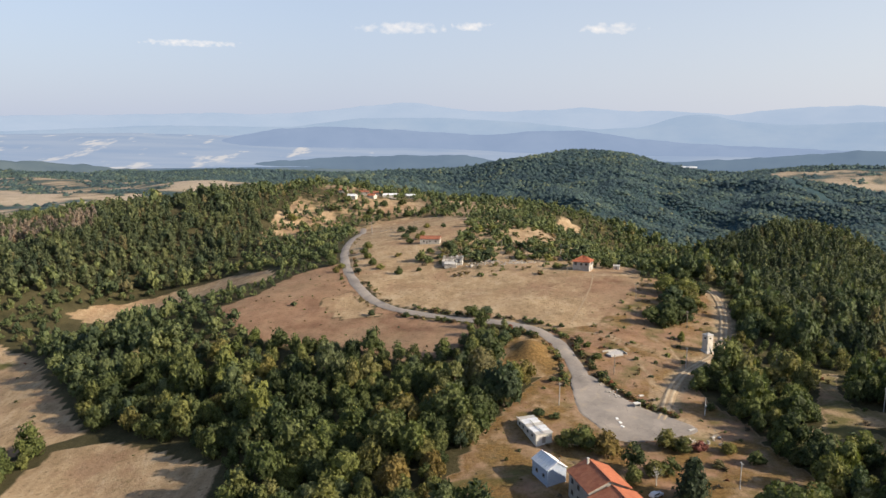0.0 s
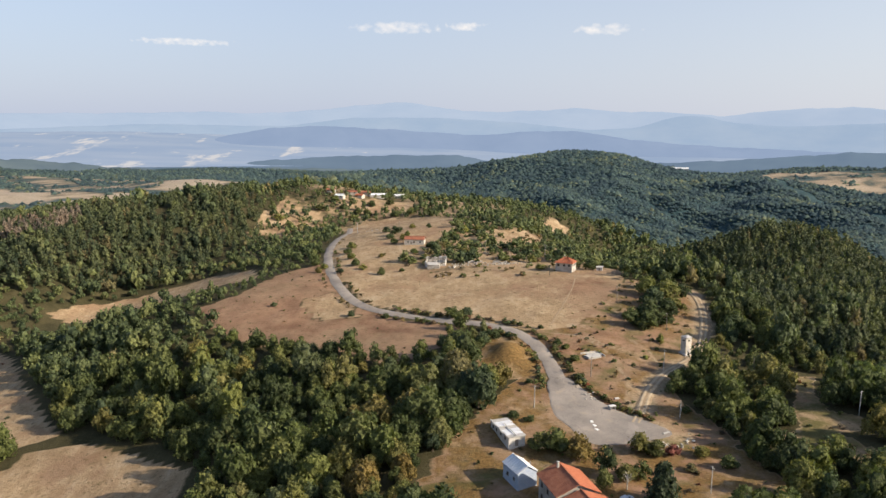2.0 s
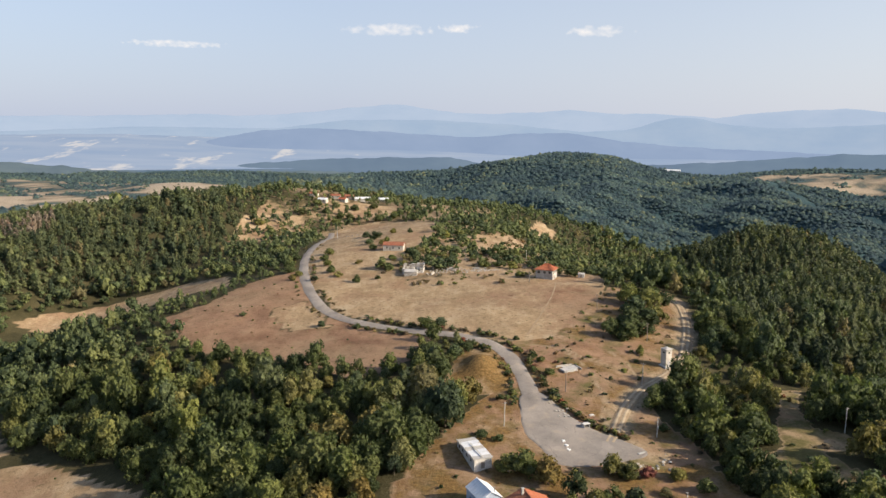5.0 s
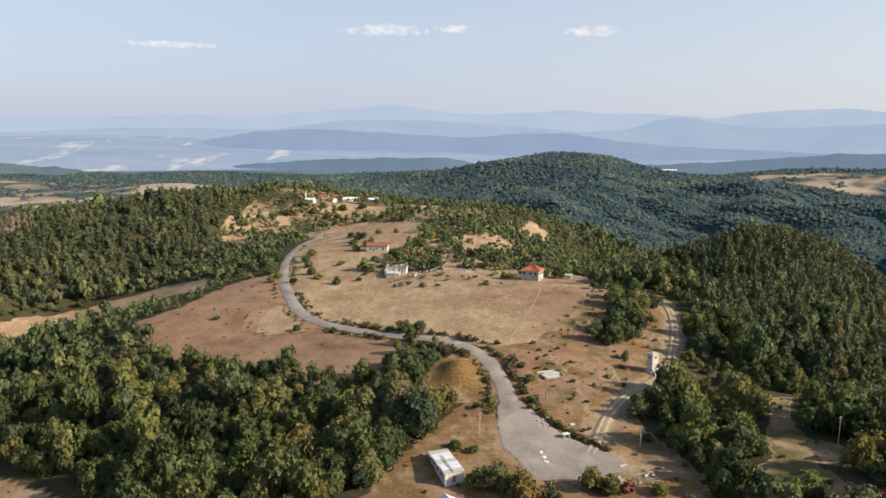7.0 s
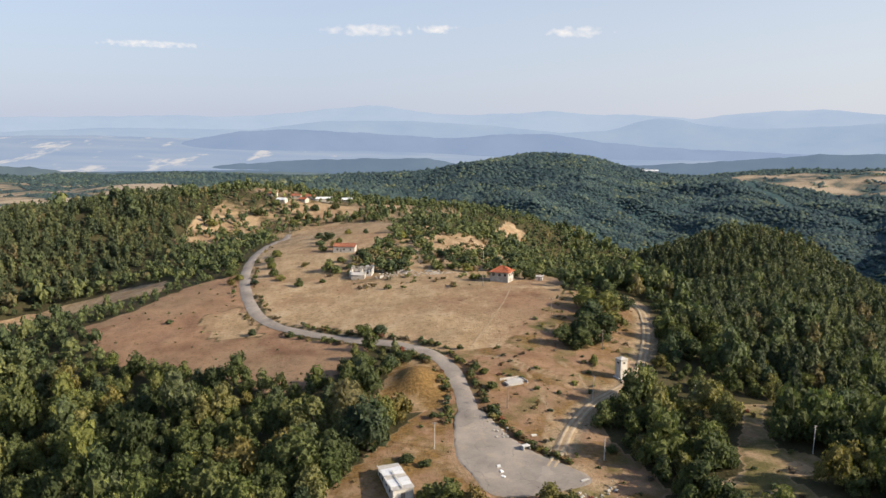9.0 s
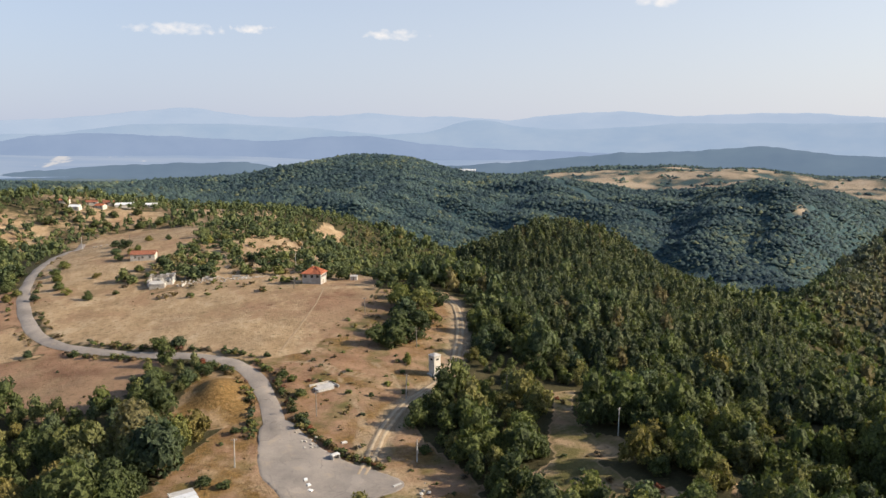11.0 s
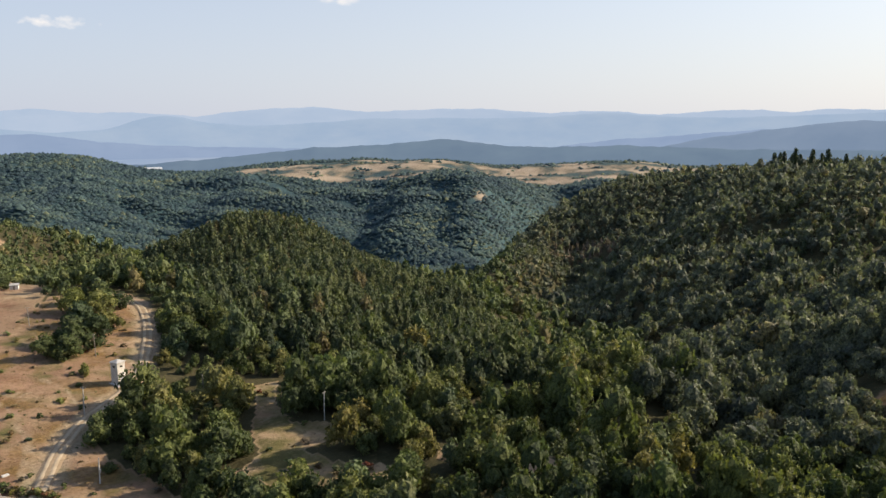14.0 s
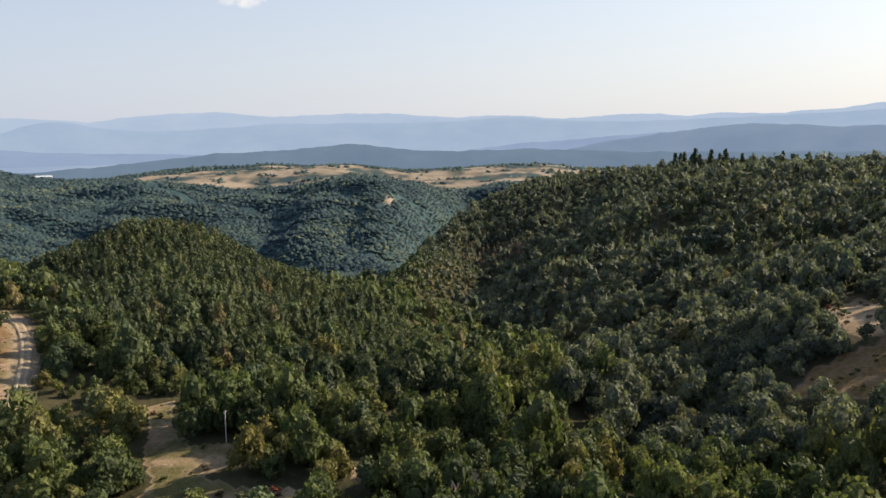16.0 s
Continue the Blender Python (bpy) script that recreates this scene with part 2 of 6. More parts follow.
DIRT = worn("dirt_track", (0.36, 0.275, 0.18), (0.46, 0.37, 0.255), 0.3, 0.95, 0.4, fine=1.5)
TILE = worn("clay_tile", (0.30, 0.09, 0.045), (0.40, 0.14, 0.07), 0.8, 0.8, 0.3, fine=3.0)
OLD_TILE = worn("weathered_tile", (0.24, 0.085, 0.05), (0.34, 0.14, 0.08), 0.6, 0.85, 0.3, fine=3.0)
PLASTER = worn("plaster", (0.44, 0.40, 0.345), (0.58, 0.545, 0.48), 0.7, 0.9, 0.2)
HOUSE_WALL = worn("stained_house_plaster", (0.34, 0.315, 0.28), (0.52, 0.49, 0.44), 0.35, 0.9, 0.2)
GREY_PLASTER = worn("grey_plaster", (0.30, 0.27, 0.235), (0.40, 0.37, 0.33), 0.6, 0.9, 0.2)
WHITEWASH = worn("whitewash", (0.50, 0.475, 0.43), (0.70, 0.68, 0.64), 0.5, 0.9, 0.2)
SHEET = worn("painted_sheet", (0.62, 0.64, 0.66), (0.74, 0.75, 0.76), 0.8, 0.55, 0.1, 0.4)
BLUE_WALL = worn("blue_limewash", (0.36, 0.43, 0.55), (0.45, 0.5, 0.58), 0.8, 0.9, 0.2)
STONE = worn("rubble_stone", (0.33, 0.30, 0.26), (0.52, 0.49, 0.44), 1.2, 0.95, 0.6)
CONCRETE = worn("concrete", (0.40, 0.38, 0.35), (0.52, 0.50, 0.47), 0.8, 0.9, 0.3)
WOOD = worn("grey_wood", (0.20, 0.17, 0.14), (0.30, 0.26, 0.22), 1.0, 0.9, 0.3)
GLASS = worn("dark_glass", (0.02, 0.022, 0.025), (0.04, 0.04, 0.045), 1.0, 0.15, 0.0, 0.5)
DARK = worn("dark_opening", (0.02, 0.018, 0.015), (0.035, 0.03, 0.025), 1.0, 0.95, 0.0)
PAINT = worn("road_paint", (0.75, 0.75, 0.73), (0.82, 0.82, 0.8), 1.0, 0.7, 0.0)
METAL = worn("dull_metal", (0.35, 0.36, 0.38), (0.5, 0.5, 0.52), 1.0, 0.45, 0.05, 0.5, 0.6)
CAR_PAINT = worn("car_paint", (0.55, 0.57, 0.6), (0.62, 0.63, 0.66), 0.5, 0.3, 0.0, 0.5)
RUBBER = worn("rubber", (0.02, 0.02, 0.02), (0.035, 0.035, 0.035), 2.0, 0.9, 0.1)

# ---------------------------------------------------------------- relief
# heights in metres: every 100 m near by (x from -300 to 800), every 300 m beyond (x from -1200 to 2100)
NEAR_WEST = {
    0: (-122, -77, -39, -27, -12, 10),
    100: (-101, -65, -46, -14, -5, -2),
    200: (-73, -20, -53, -9, -16, 12),
    300: (-36, -53, -33, 4, 0, -12),
    400: (-69, -32, 10, -4, 17, 16),
    500: (-22, -57, -4, 13, 9, -36),
    600: (36, -30, -4, 16, 22, -59),
    700: (-32, 62, -24, -3, 18, -63),
    800: (-18, 6, 42, 3, 19, -44),
    900: (-15, -14, 16, -17, -7, 19),
    1000: (-36, -18, -13, -11, -5, -88),
}
NEAR_EAST = {
    0: (33, 46, 53, 59, 62, 62),
    100: (18, 31, 42, 53, 57, 47),
    200: (-5, 9, 34, 42, 46, 27),
    300: (-53, 3, 40, 52, 26, -12),
    400: (-9, -45, -7, 47, 18, -51),
    500: (8, -73, 1, 8, 0, -68),
    600: (-21, -29, -96, -15, -60, -98),
    700: (19, 28, -172, -98, -88, -123),
    800: (-112, -55, -116, -84, -100, -160),
    900: (-26, -32, -94, -115, -122, -166),
    1000: (-191, -179, -174, -189, -135, -70),
}
FAR = {
    0: (-119, 21, 181, 25, -104, 96, 77, 30, 29, 24, 27, 34),
    300: (-148, -139, -25, -159, 68, -78, 83, 6, -25, -6, 7, 15),
    600: (-122, -117, -114, 72, -17, -8, -2, -181, -55, -17, -14, -3),
    900: (-77, -21, -29, -11, 9, -15, -202, -101, 6, -30, -33, -14),
    1200: (-48, -31, -18, -25, 7, -196, -127, 26, -38, -24, 3, -17),
    1500: (-36, -33, -49, -2, -61, -5, -47, -68, -15, -17, 13, -46),
    1800: (-46, -51, -52, -36, -116, -100, -24, 4, -15, 11, -21, -74),
    2100: (-64, -68, -65, -60, -105, 59, 26, -87, 60, -58, -53, -76),
    2400: (-81, -73, -56, -25, -19, -18, -12, -49, -26, -145, -106, -61),
    2700: (-93, -70, -54, -55, -80, -93, -71, -59, -83, -132, -112, -42),
}
NEAR_GRID, FAR_GRID = np.hstack([np.array(list(part_of.values()), float) for part_of in (NEAR_WEST, NEAR_EAST)]), np.array(list(FAR.values()), float)


def step(a, b, v):
    k = np.clip((v - a) / (b - a), 0, 1)
    return k * k * (3 - 2 * k)


def spline(x, y, x0, y0, pitch, grid):
    """A smooth surface over a coarse grid of heights."""
    ny, nx = grid.shape
    u, v = np.clip((x - x0) / pitch, 0, nx - 1), np.clip((y - y0) / pitch, 0, ny - 1)
    i, j = np.minimum(u.astype(int), nx - 1), np.minimum(v.astype(int), ny - 1)
    total = np.zeros_like(u)
    for b in range(-1, 3):
        for a in range(-1, 3):
            du, dv = np.abs(u - i - a), np.abs(v - j - b)
            wu = np.where(du < 1, 2 / 3 - du ** 2 + du ** 3 / 2, np.where(du < 2, (2 - du) ** 3 / 6, 0))
            wv = np.where(dv < 1, 2 / 3 - dv ** 2 + dv ** 3 / 2, np.where(dv < 2, (2 - dv) ** 3 / 6, 0))
            inside = (i + a >= 0) & (i + a < nx) & (j + b >= 0) & (j + b < ny)
            total += np.where(inside, grid[np.clip(j + b, 0, ny - 1), np.clip(i + a, 0, nx - 1)] * wu * wv, 0)
    return total


def near_line(line, x, y):
    """Distance of points from a line of straight pieces."""
    best = np.full(np.shape(x), 1e9)
    for (x1, y1), (x2, y2) in zip(line, line[1:]):
        k = np.clip(((x - x1) * (x2 - x1) + (y - y1) * (y2 - y1)) / ((x2 - x1) ** 2 + (y2 - y1) ** 2), 0, 1)
        best = np.minimum(best, np.hypot(x - x1 - k * (x2 - x1), y - y1 - k * (y2 - y1)))
    return best


def smooth_noise(x, y, size, seed=0):
    """A cheap wavy field between about -1 and 1."""
    k = 2 * math.pi / size
    return (np.sin(k * x + seed + 1.7 * np.sin(0.6 * k * y + seed)) + np.sin(0.8 * k * y + 2 * seed + 1.3 * np.sin(0.7 * k * x))
            + 0.6 * np.sin(2.1 * k * (x + y) + 3 * seed)) / 2.6


# stream beds cut into the slopes: line, depth, half-width
CUTS = (([(225, 130), (275, 200), (322, 275), (365, 345), (420, 440), (500, 580), (600, 740)], 9, 38),
        ([(345, 310), (400, 270), (470, 250)], 8, 26),
        ([(300, 235), (350, 205), (420, 185)], 6, 24),
        ([(400, 400), (470, 370), (540, 385)], 9, 28),
        ([(215, 430), (280, 400), (350, 350)], 6, 26),
        ([(230, 560), (300, 500), (400, 460)], 8, 34))

# wooded spurs (up) and hollows (down) across the stream: line, height, half-width
SPURS = (([(186, 200), (205, 178), (228, 166), (262, 172), (300, 190)], -10, 17),
         ([(262, 205), (300, 222), (345, 240)], 7, 15),
         ([(345, 305), (385, 283), (412, 267), (460, 257)], 10, 17),
         ([(395, 335), (430, 305), (470, 292), (520, 282)], -10, 16),
         ([(470, 372), (520, 350), (560, 318), (600, 285)], 9, 17),
         ([(520, 440), (560, 410), (615, 370), (660, 320)], -10, 20))

EAST_DRAW = ((0, 0), (310, 310), (1080, 700), (1750, 1500), (2100, 2100), (9000, 9000))
CREST = ((-30, 0.55), (-20, 0.5), (-15, 0.2), (-11, -0.2), (-6, -0.35), (0, -0.45), (3.5, -0.45), (6, -0.25), (9, -0.2), (13, 0.0), (15, 0.22), (16.5, 0.05), (18, -0.2), (20.5, -0.42), (24, -0.2), (28, -0.5), (32, -0.65),
         (36, -0.38), (39, -0.38), (43, -0.78), (47, -0.75), (51, -0.58), (55, -0.8), (70, -0.8))


def height(x, y):
    x, y = np.asarray(x, float), np.asarray(y, float)
    r, bearing = np.hypot(x - 25, y - 30), np.degrees(np.arctan2(x - 25, y - 30))
    # beyond the stream the eastern slope draws out into a long, far ridge
    east = step(40, 49, bearing)
    draw = 1 + east * (np.interp(r, *zip(*EAST_DRAW)) / np.maximum(r, 1) - 1)
    u, v = 25 + (x - 25) * draw, 30 + (y - 30) * draw
    near = spline(u, v, -300, 0, 100, NEAR_GRID)
    far = spline(u, v, -1200, 0, 300, FAR_GRID)
    m = step(-300, -180, u) * (1 - step(680, 800, u)) * step(0, 100, v) * (1 - step(880, 1000, v))
    z = far * (1 - m) + near * m
    for line, depth, half in CUTS:
        z = z - depth * np.exp(-(near_line(line, u, v) / half) ** 2)
    z = 76 + (z - 76) / draw
    # low wooded spurs that cross the slope
    fold = np.abs(np.sin((r - 8 * (bearing - 50)) / 58 + 0.6 * np.sin(bearing / 6))) - 0.64
    z = z + 11 * fold * east * step(320, 420, r) * (1 - step(820, 1000, r))
    z = z + 20 * np.exp(-((bearing - 50.5) / 5.5) ** 2 - ((r - 1050) / 140) ** 2)
    rough = 6 * np.sin(x / 83 + 1.3 * np.sin(y / 117)) * np.sin(y / 71 + np.sin(x / 131)) * step(850, 1200, r)
    # spurs that run down the far slope, with side gullies
    a = np.arctan2(x - 25, y - 30)
    spur = np.abs(np.sin(a * 15 + r / 420 + 0.8 * np.sin(r / 210 + 4 * a) + 0.3 * np.sin(r / 83 + 11 * a)))
    side = np.abs(np.sin(a * 31 + r / 130 + 0.8 * np.sin(r / 47)))
    rough = rough + (20 * (spur - 0.6) + 13 * (side - 0.6) + 7 * smooth_noise(x, y, 170, 3)) * step(1020, 1300, r) * (1 - 0.85 * step(1700, 1930, r)) * step(-100, 300, x)
    for line, rise, half in SPURS:
        rough = rough + rise * np.exp(-(near_line(line, x, y) / half) ** 2)
    rough = rough + 4.5 * np.exp(-((x - 43) / 6.5) ** 2 - ((y - 297) / 10) ** 2)
    rough = rough + 0.35 * smooth_noise(x, y, 27, 1) * (r < 1000)
    rough = rough + 10 * np.exp(-((x + 40) / 130) ** 2 - ((y - 890) / 100) ** 2)
    rough = rough + 30 * np.exp(-((x + 55) / 160) ** 2 - ((y - 1075) / 105) ** 2)
    # the far crest, by bearing
    crest = np.interp(np.degrees(a), *zip(*CREST))
    rough = rough + r * np.tan(np.radians(crest)) * step(1150, 1950, r)
    plain = step(2350, 2900, r)
    return (z + rough) * (1 - plain) - 75 * plain


def h(x, y):
    return float(height(np.array([x]), np.array([y]))[0])


def inside(poly, x, y):
    """Which of the points lie in a polygon."""
    hit = np.zeros(len(x), bool)
    for (x1, y1), (x2, y2) in zip(poly, poly[1:] + poly[:1]):
        c = (y1 > y) != (y2 > y)
        hit ^= c & (x < (x2 - x1) * (y - y1) / (y2 - y1 + 1e-9) + x1)
    return hit


# ---------------------------------------------------------------- the plan: roads, fields, woods
ROAD = [(-46, 690), (-42.7, 629), (-47.9, 568), (-49.1, 523), (-44.8, 476), (-38.2, 436), (-28.6, 400), (-20, 381),
        (-7, 366), (9, 353), (24, 343), (40.7, 332.6), (51.4, 321), (56.2, 305), (58, 288), (58.5, 268)]
TRACK = [(77, 239), (80, 245), (88, 262), (96, 274.5), (105.5, 284), (115.5, 293), (122, 302), (130, 320), (137, 338), (142.5, 357), (145, 371), (142, 386)]
PLAZA = [(54.0, 275), (52.6, 262), (51.3, 247), (55, 237), (58, 226), (71, 225), (86, 229), (87, 234), (81, 240), (72.4, 250), (65.9, 263.6), (63, 276)]
LOWER = [(-46, 481), (-73, 456), (-87, 416), (-107, 402), (-79, 357), (-54, 335), (-29, 328), (-9, 302), (5, 300), (14, 306),
         (24, 328), (26, 336), (4, 350), (-20, 379), (-38, 434)]
UPPER = [(-46, 690), (-33, 712), (-10, 719), (19, 704), (46, 655), (42, 600), (32, 540), (28, 520), (-1, 468), (15, 436), (55, 421), (83, 425), (131, 450),
         (118, 400), (100, 364), (88, 335), (76, 327), (56, 323), (24, 346), (-18, 382), (-36, 436), (-43, 476), (-47, 523), (-46, 568)]
VERGE = [(56, 323), (76, 327), (100, 366), (120, 400), (135, 392), (146, 395), (149, 372), (141, 340), (131, 314), (121, 296), (111, 284), (102, 276), (98, 266), (98, 254), (100, 245),
         (103, 234), (105, 222), (70, 220), (58, 222), (50, 240), (48, 262), (52, 290), (50, 312)]
YARD = [(50, 240), (49, 280), (40, 270), (28, 252), (16, 235), (8, 215), (4, 185), (30, 165), (75, 165), (108, 195), (102, 224), (70, 220), (58, 224)]
CLEARING = [(148, 277), (156, 276), (146, 258), (143, 242), (150, 237), (151, 226), (137, 226), (138, 214), (147, 201), (143, 192), (122, 215), (119, 226), (128, 231), (132, 245), (140, 258)]
GLADE = [(162, 202), (167, 199), (162, 190), (156, 195)]
GLADE_EAST = [(171, 187), (178, 180), (173, 168), (161, 166), (161, 176)]
PALE_PATCH = [(-52, 393), (-37, 406), (-27, 387), (-18, 362), (-38, 361)]
WEST_FIELD = [(-150, 240), (-142, 290), (-118, 290), (-96, 274), (-70, 254), (-66, 214), (-140, 205)]
WEST_STRIP = [(-240, 440), (-205, 412), (-176, 360), (-134, 300), (-160, 288), (-215, 345), (-272, 425)]
HEDGE_STRIP = [(-222, 490), (-211, 511), (-189, 528), (-161, 540), (-119, 535), (-94, 505), (-85, 456), (-116, 470), (-150, 494), (-180, 498), (-204, 480)]
HEDGE_FRONT = [(-225, 492), (-205, 482), (-180, 500), (-150, 496), (-116, 472), (-85, 458), (-98, 432), (-125, 440), (-155, 455), (-185, 458), (-215, 450)]
HEDGE_LINE = [(-225, 465), (-180, 482), (-120, 455), (-85, 440)]
DEAD_STAND = [(-350, 655), (-311, 665), (-278, 690), (-255, 626), (-281, 590), (-320, 575)]
DEAD_EAST = [(622, 605), (676, 632), (700, 604), (690, 560), (653, 528), (645, 567)]
KNOLL = [(60, 512), (66, 556), (96, 605), (104, 570), (90, 520), (72, 500)]
SCAR = [(132, 745), (156, 826), (178, 825), (165, 765)]
PLATEAU_FIELD = [(-490, 1060), (-469, 1138), (-427, 1236), (-361, 1125), (-369, 1021), (-433, 985)]
PLATEAU_WEST = [(-720, 1387), (-600, 1286), (-500, 1154), (-505, 1084), (-584, 1090)]
CREST_FIELD = [(-415, 1330), (-430, 1480), (-354, 1500), (-310, 1360), (-329, 1284)]
EAST_FIELD = [(265, 143), (279, 142), (300, 128), (292, 112), (262, 116), (259, 130)]
EAST_UPPER = [(346, 173), (363, 170), (385, 160), (372, 146), (341, 143), (322, 128), (301, 132), (308, 150), (325, 156)]
FAR_STRIP = [(905, 1079), (925, 1062), (990, 1088), (1040, 1110), (1046, 1103), (990, 1080), (929, 1050), (914, 1062)]
RUINS = [(30, 540), (50, 625), (110, 620), (150, 560), (160, 480), (134, 442), (83, 414), (50, 410), (15, 426), (-8, 464)]
VILLAGE = [(-130, 640), (-45, 660), (-40, 630), (50, 640), (110, 760), (100, 960), (-60, 960), (-110, 800)]
BARE = [(-128, 655), (-75, 650), (-62, 690), (-80, 735), (-125, 720)]
BARE_EAST = [(-45, 783), (-25, 792), (8, 796), (14, 765), (2, 750), (-21, 741), (-40, 757)]
BARE_WEST = [(-89, 773), (-67, 787), (-56, 776), (-60, 760), (-72, 737), (-89, 744)]
BARE_FLANK = [(31, 830), (64, 826), (63, 784), (32, 785)]
PLATEAU = [(-900, 1000), (-330, 820), (-250, 1000), (-150, 1200), (-150, 1700), (-900, 1700)]
FAR_FIELDS = [(25 + r * math.sin(radians(a)), 30 + r * math.cos(radians(a))) for a, r in ((24, 1900), (30, 1830), (38, 1830), (47, 1840), (57, 1850), (58, 2250), (46, 2260), (34, 2260), (25, 2200))]
MOUND = [(28, 274), (52, 276), (56, 305), (50, 320), (38, 316), (30, 294)]
HILL_FIELD = [(560, 2150), (600, 2125), (640, 2090), (680, 2030), (700, 2045), (650, 2120), (600, 2160)]
OPEN = (FAR_STRIP, GLADE, GLADE_EAST, HILL_FIELD, MOUND, LOWER, UPPER, VERGE, YARD, CLEARING, WEST_FIELD, WEST_STRIP, HEDGE_STRIP, EAST_FIELD, EAST_UPPER, BARE_EAST, BARE_FLANK, PLAZA, KNOLL, SCAR, PLATEAU_FIELD, PLATEAU_WEST, CREST_FIELD)
PINES = [(165, 560), (160, 470), (172, 400), (165, 330), (168, 275), (190, 225), (225, 215), (270, 265), (310, 330), (360, 420), (420, 540), (440, 700), (400, 800), (300, 820), (230, 740)]
PINES_WEST = [(-400, 640), (-330, 540), (-270, 505), (-190, 545), (-140, 560), (-115, 640), (-130, 740), (-180, 820), (-300, 840), (-400, 780)]
PINES_EAST = [(470, 260), (520, 180), (640, 160), (700, 420), (620, 560), (560, 420)]
CUT_LINE = [(790, 1960), (853, 1855), (850, 1796), (800, 1560), (780, 1402)]
rng = np.random.default_rng(7)


def near_wood(x, y):
    """The woods this side of the great valley; they reach further along the eastern ridge."""
    return np.hypot(x - 25, y - 20) < 945 + 225 * step(43, 46, np.degrees(np.arctan2(x - 25, y - 20)))


# ---------------------------------------------------------------- ground sheet
def axis(lo, hi, fine, core_lo, core_hi, dense_lo, dense_hi):
    """Steps that are fine in the middle, finest round the turning place, and grow towards both ends."""
    vals = [v for v in np.arange(core_lo, core_hi + 0.1, fine) if not dense_lo <= v <= dense_hi] + list(np.arange(dense_lo, dense_hi + 0.1, 1.5))
    for sign, end in ((1, hi), (-1, lo)):
        v, s = (core_hi if sign > 0 else core_lo), fine
        while (v < end) if sign > 0 else (v > end):
            s = min(s * 1.07, 24 if abs(v) < 2500 else 110)
            v += sign * s
            vals.append(v)
    return np.array(sorted(vals))


def mesh_from(name, verts, faces, material=None, smooth=False):
    me = bpy.data.meshes.new(name)
    verts, faces = np.asarray(verts, np.float32), np.asarray(faces, np.int32)
    n = faces.shape[1]
    me.vertices.add(len(verts))
    me.vertices.foreach_set("co", verts.ravel())
    me.loops.add(faces.size)
    me.loops.foreach_set("vertex_index", faces.ravel())
    me.polygons.add(len(faces))
    me.polygons.foreach_set("loop_start", np.arange(0, faces.size, n, dtype=np.int32))
    me.polygons.foreach_set("use_smooth", np.full(len(faces), smooth))
    me.update(calc_edges=True)
    if material:
        me.materials.append(material)
    return me


def sheet(xs, ys, z):
    """Quads over a grid of places."""
    nx, ny = len(xs), len(ys)
    gx, gy = np.meshgrid(xs, ys)
    i = np.arange(nx * ny).reshape(ny, nx)
    faces = np.stack([i[:-1, :-1], i[:-1, 1:], i[1:, 1:], i[1:, :-1]], -1).reshape(-1, 4)
    return np.stack([gx.ravel(), gy.ravel(), z], -1), faces


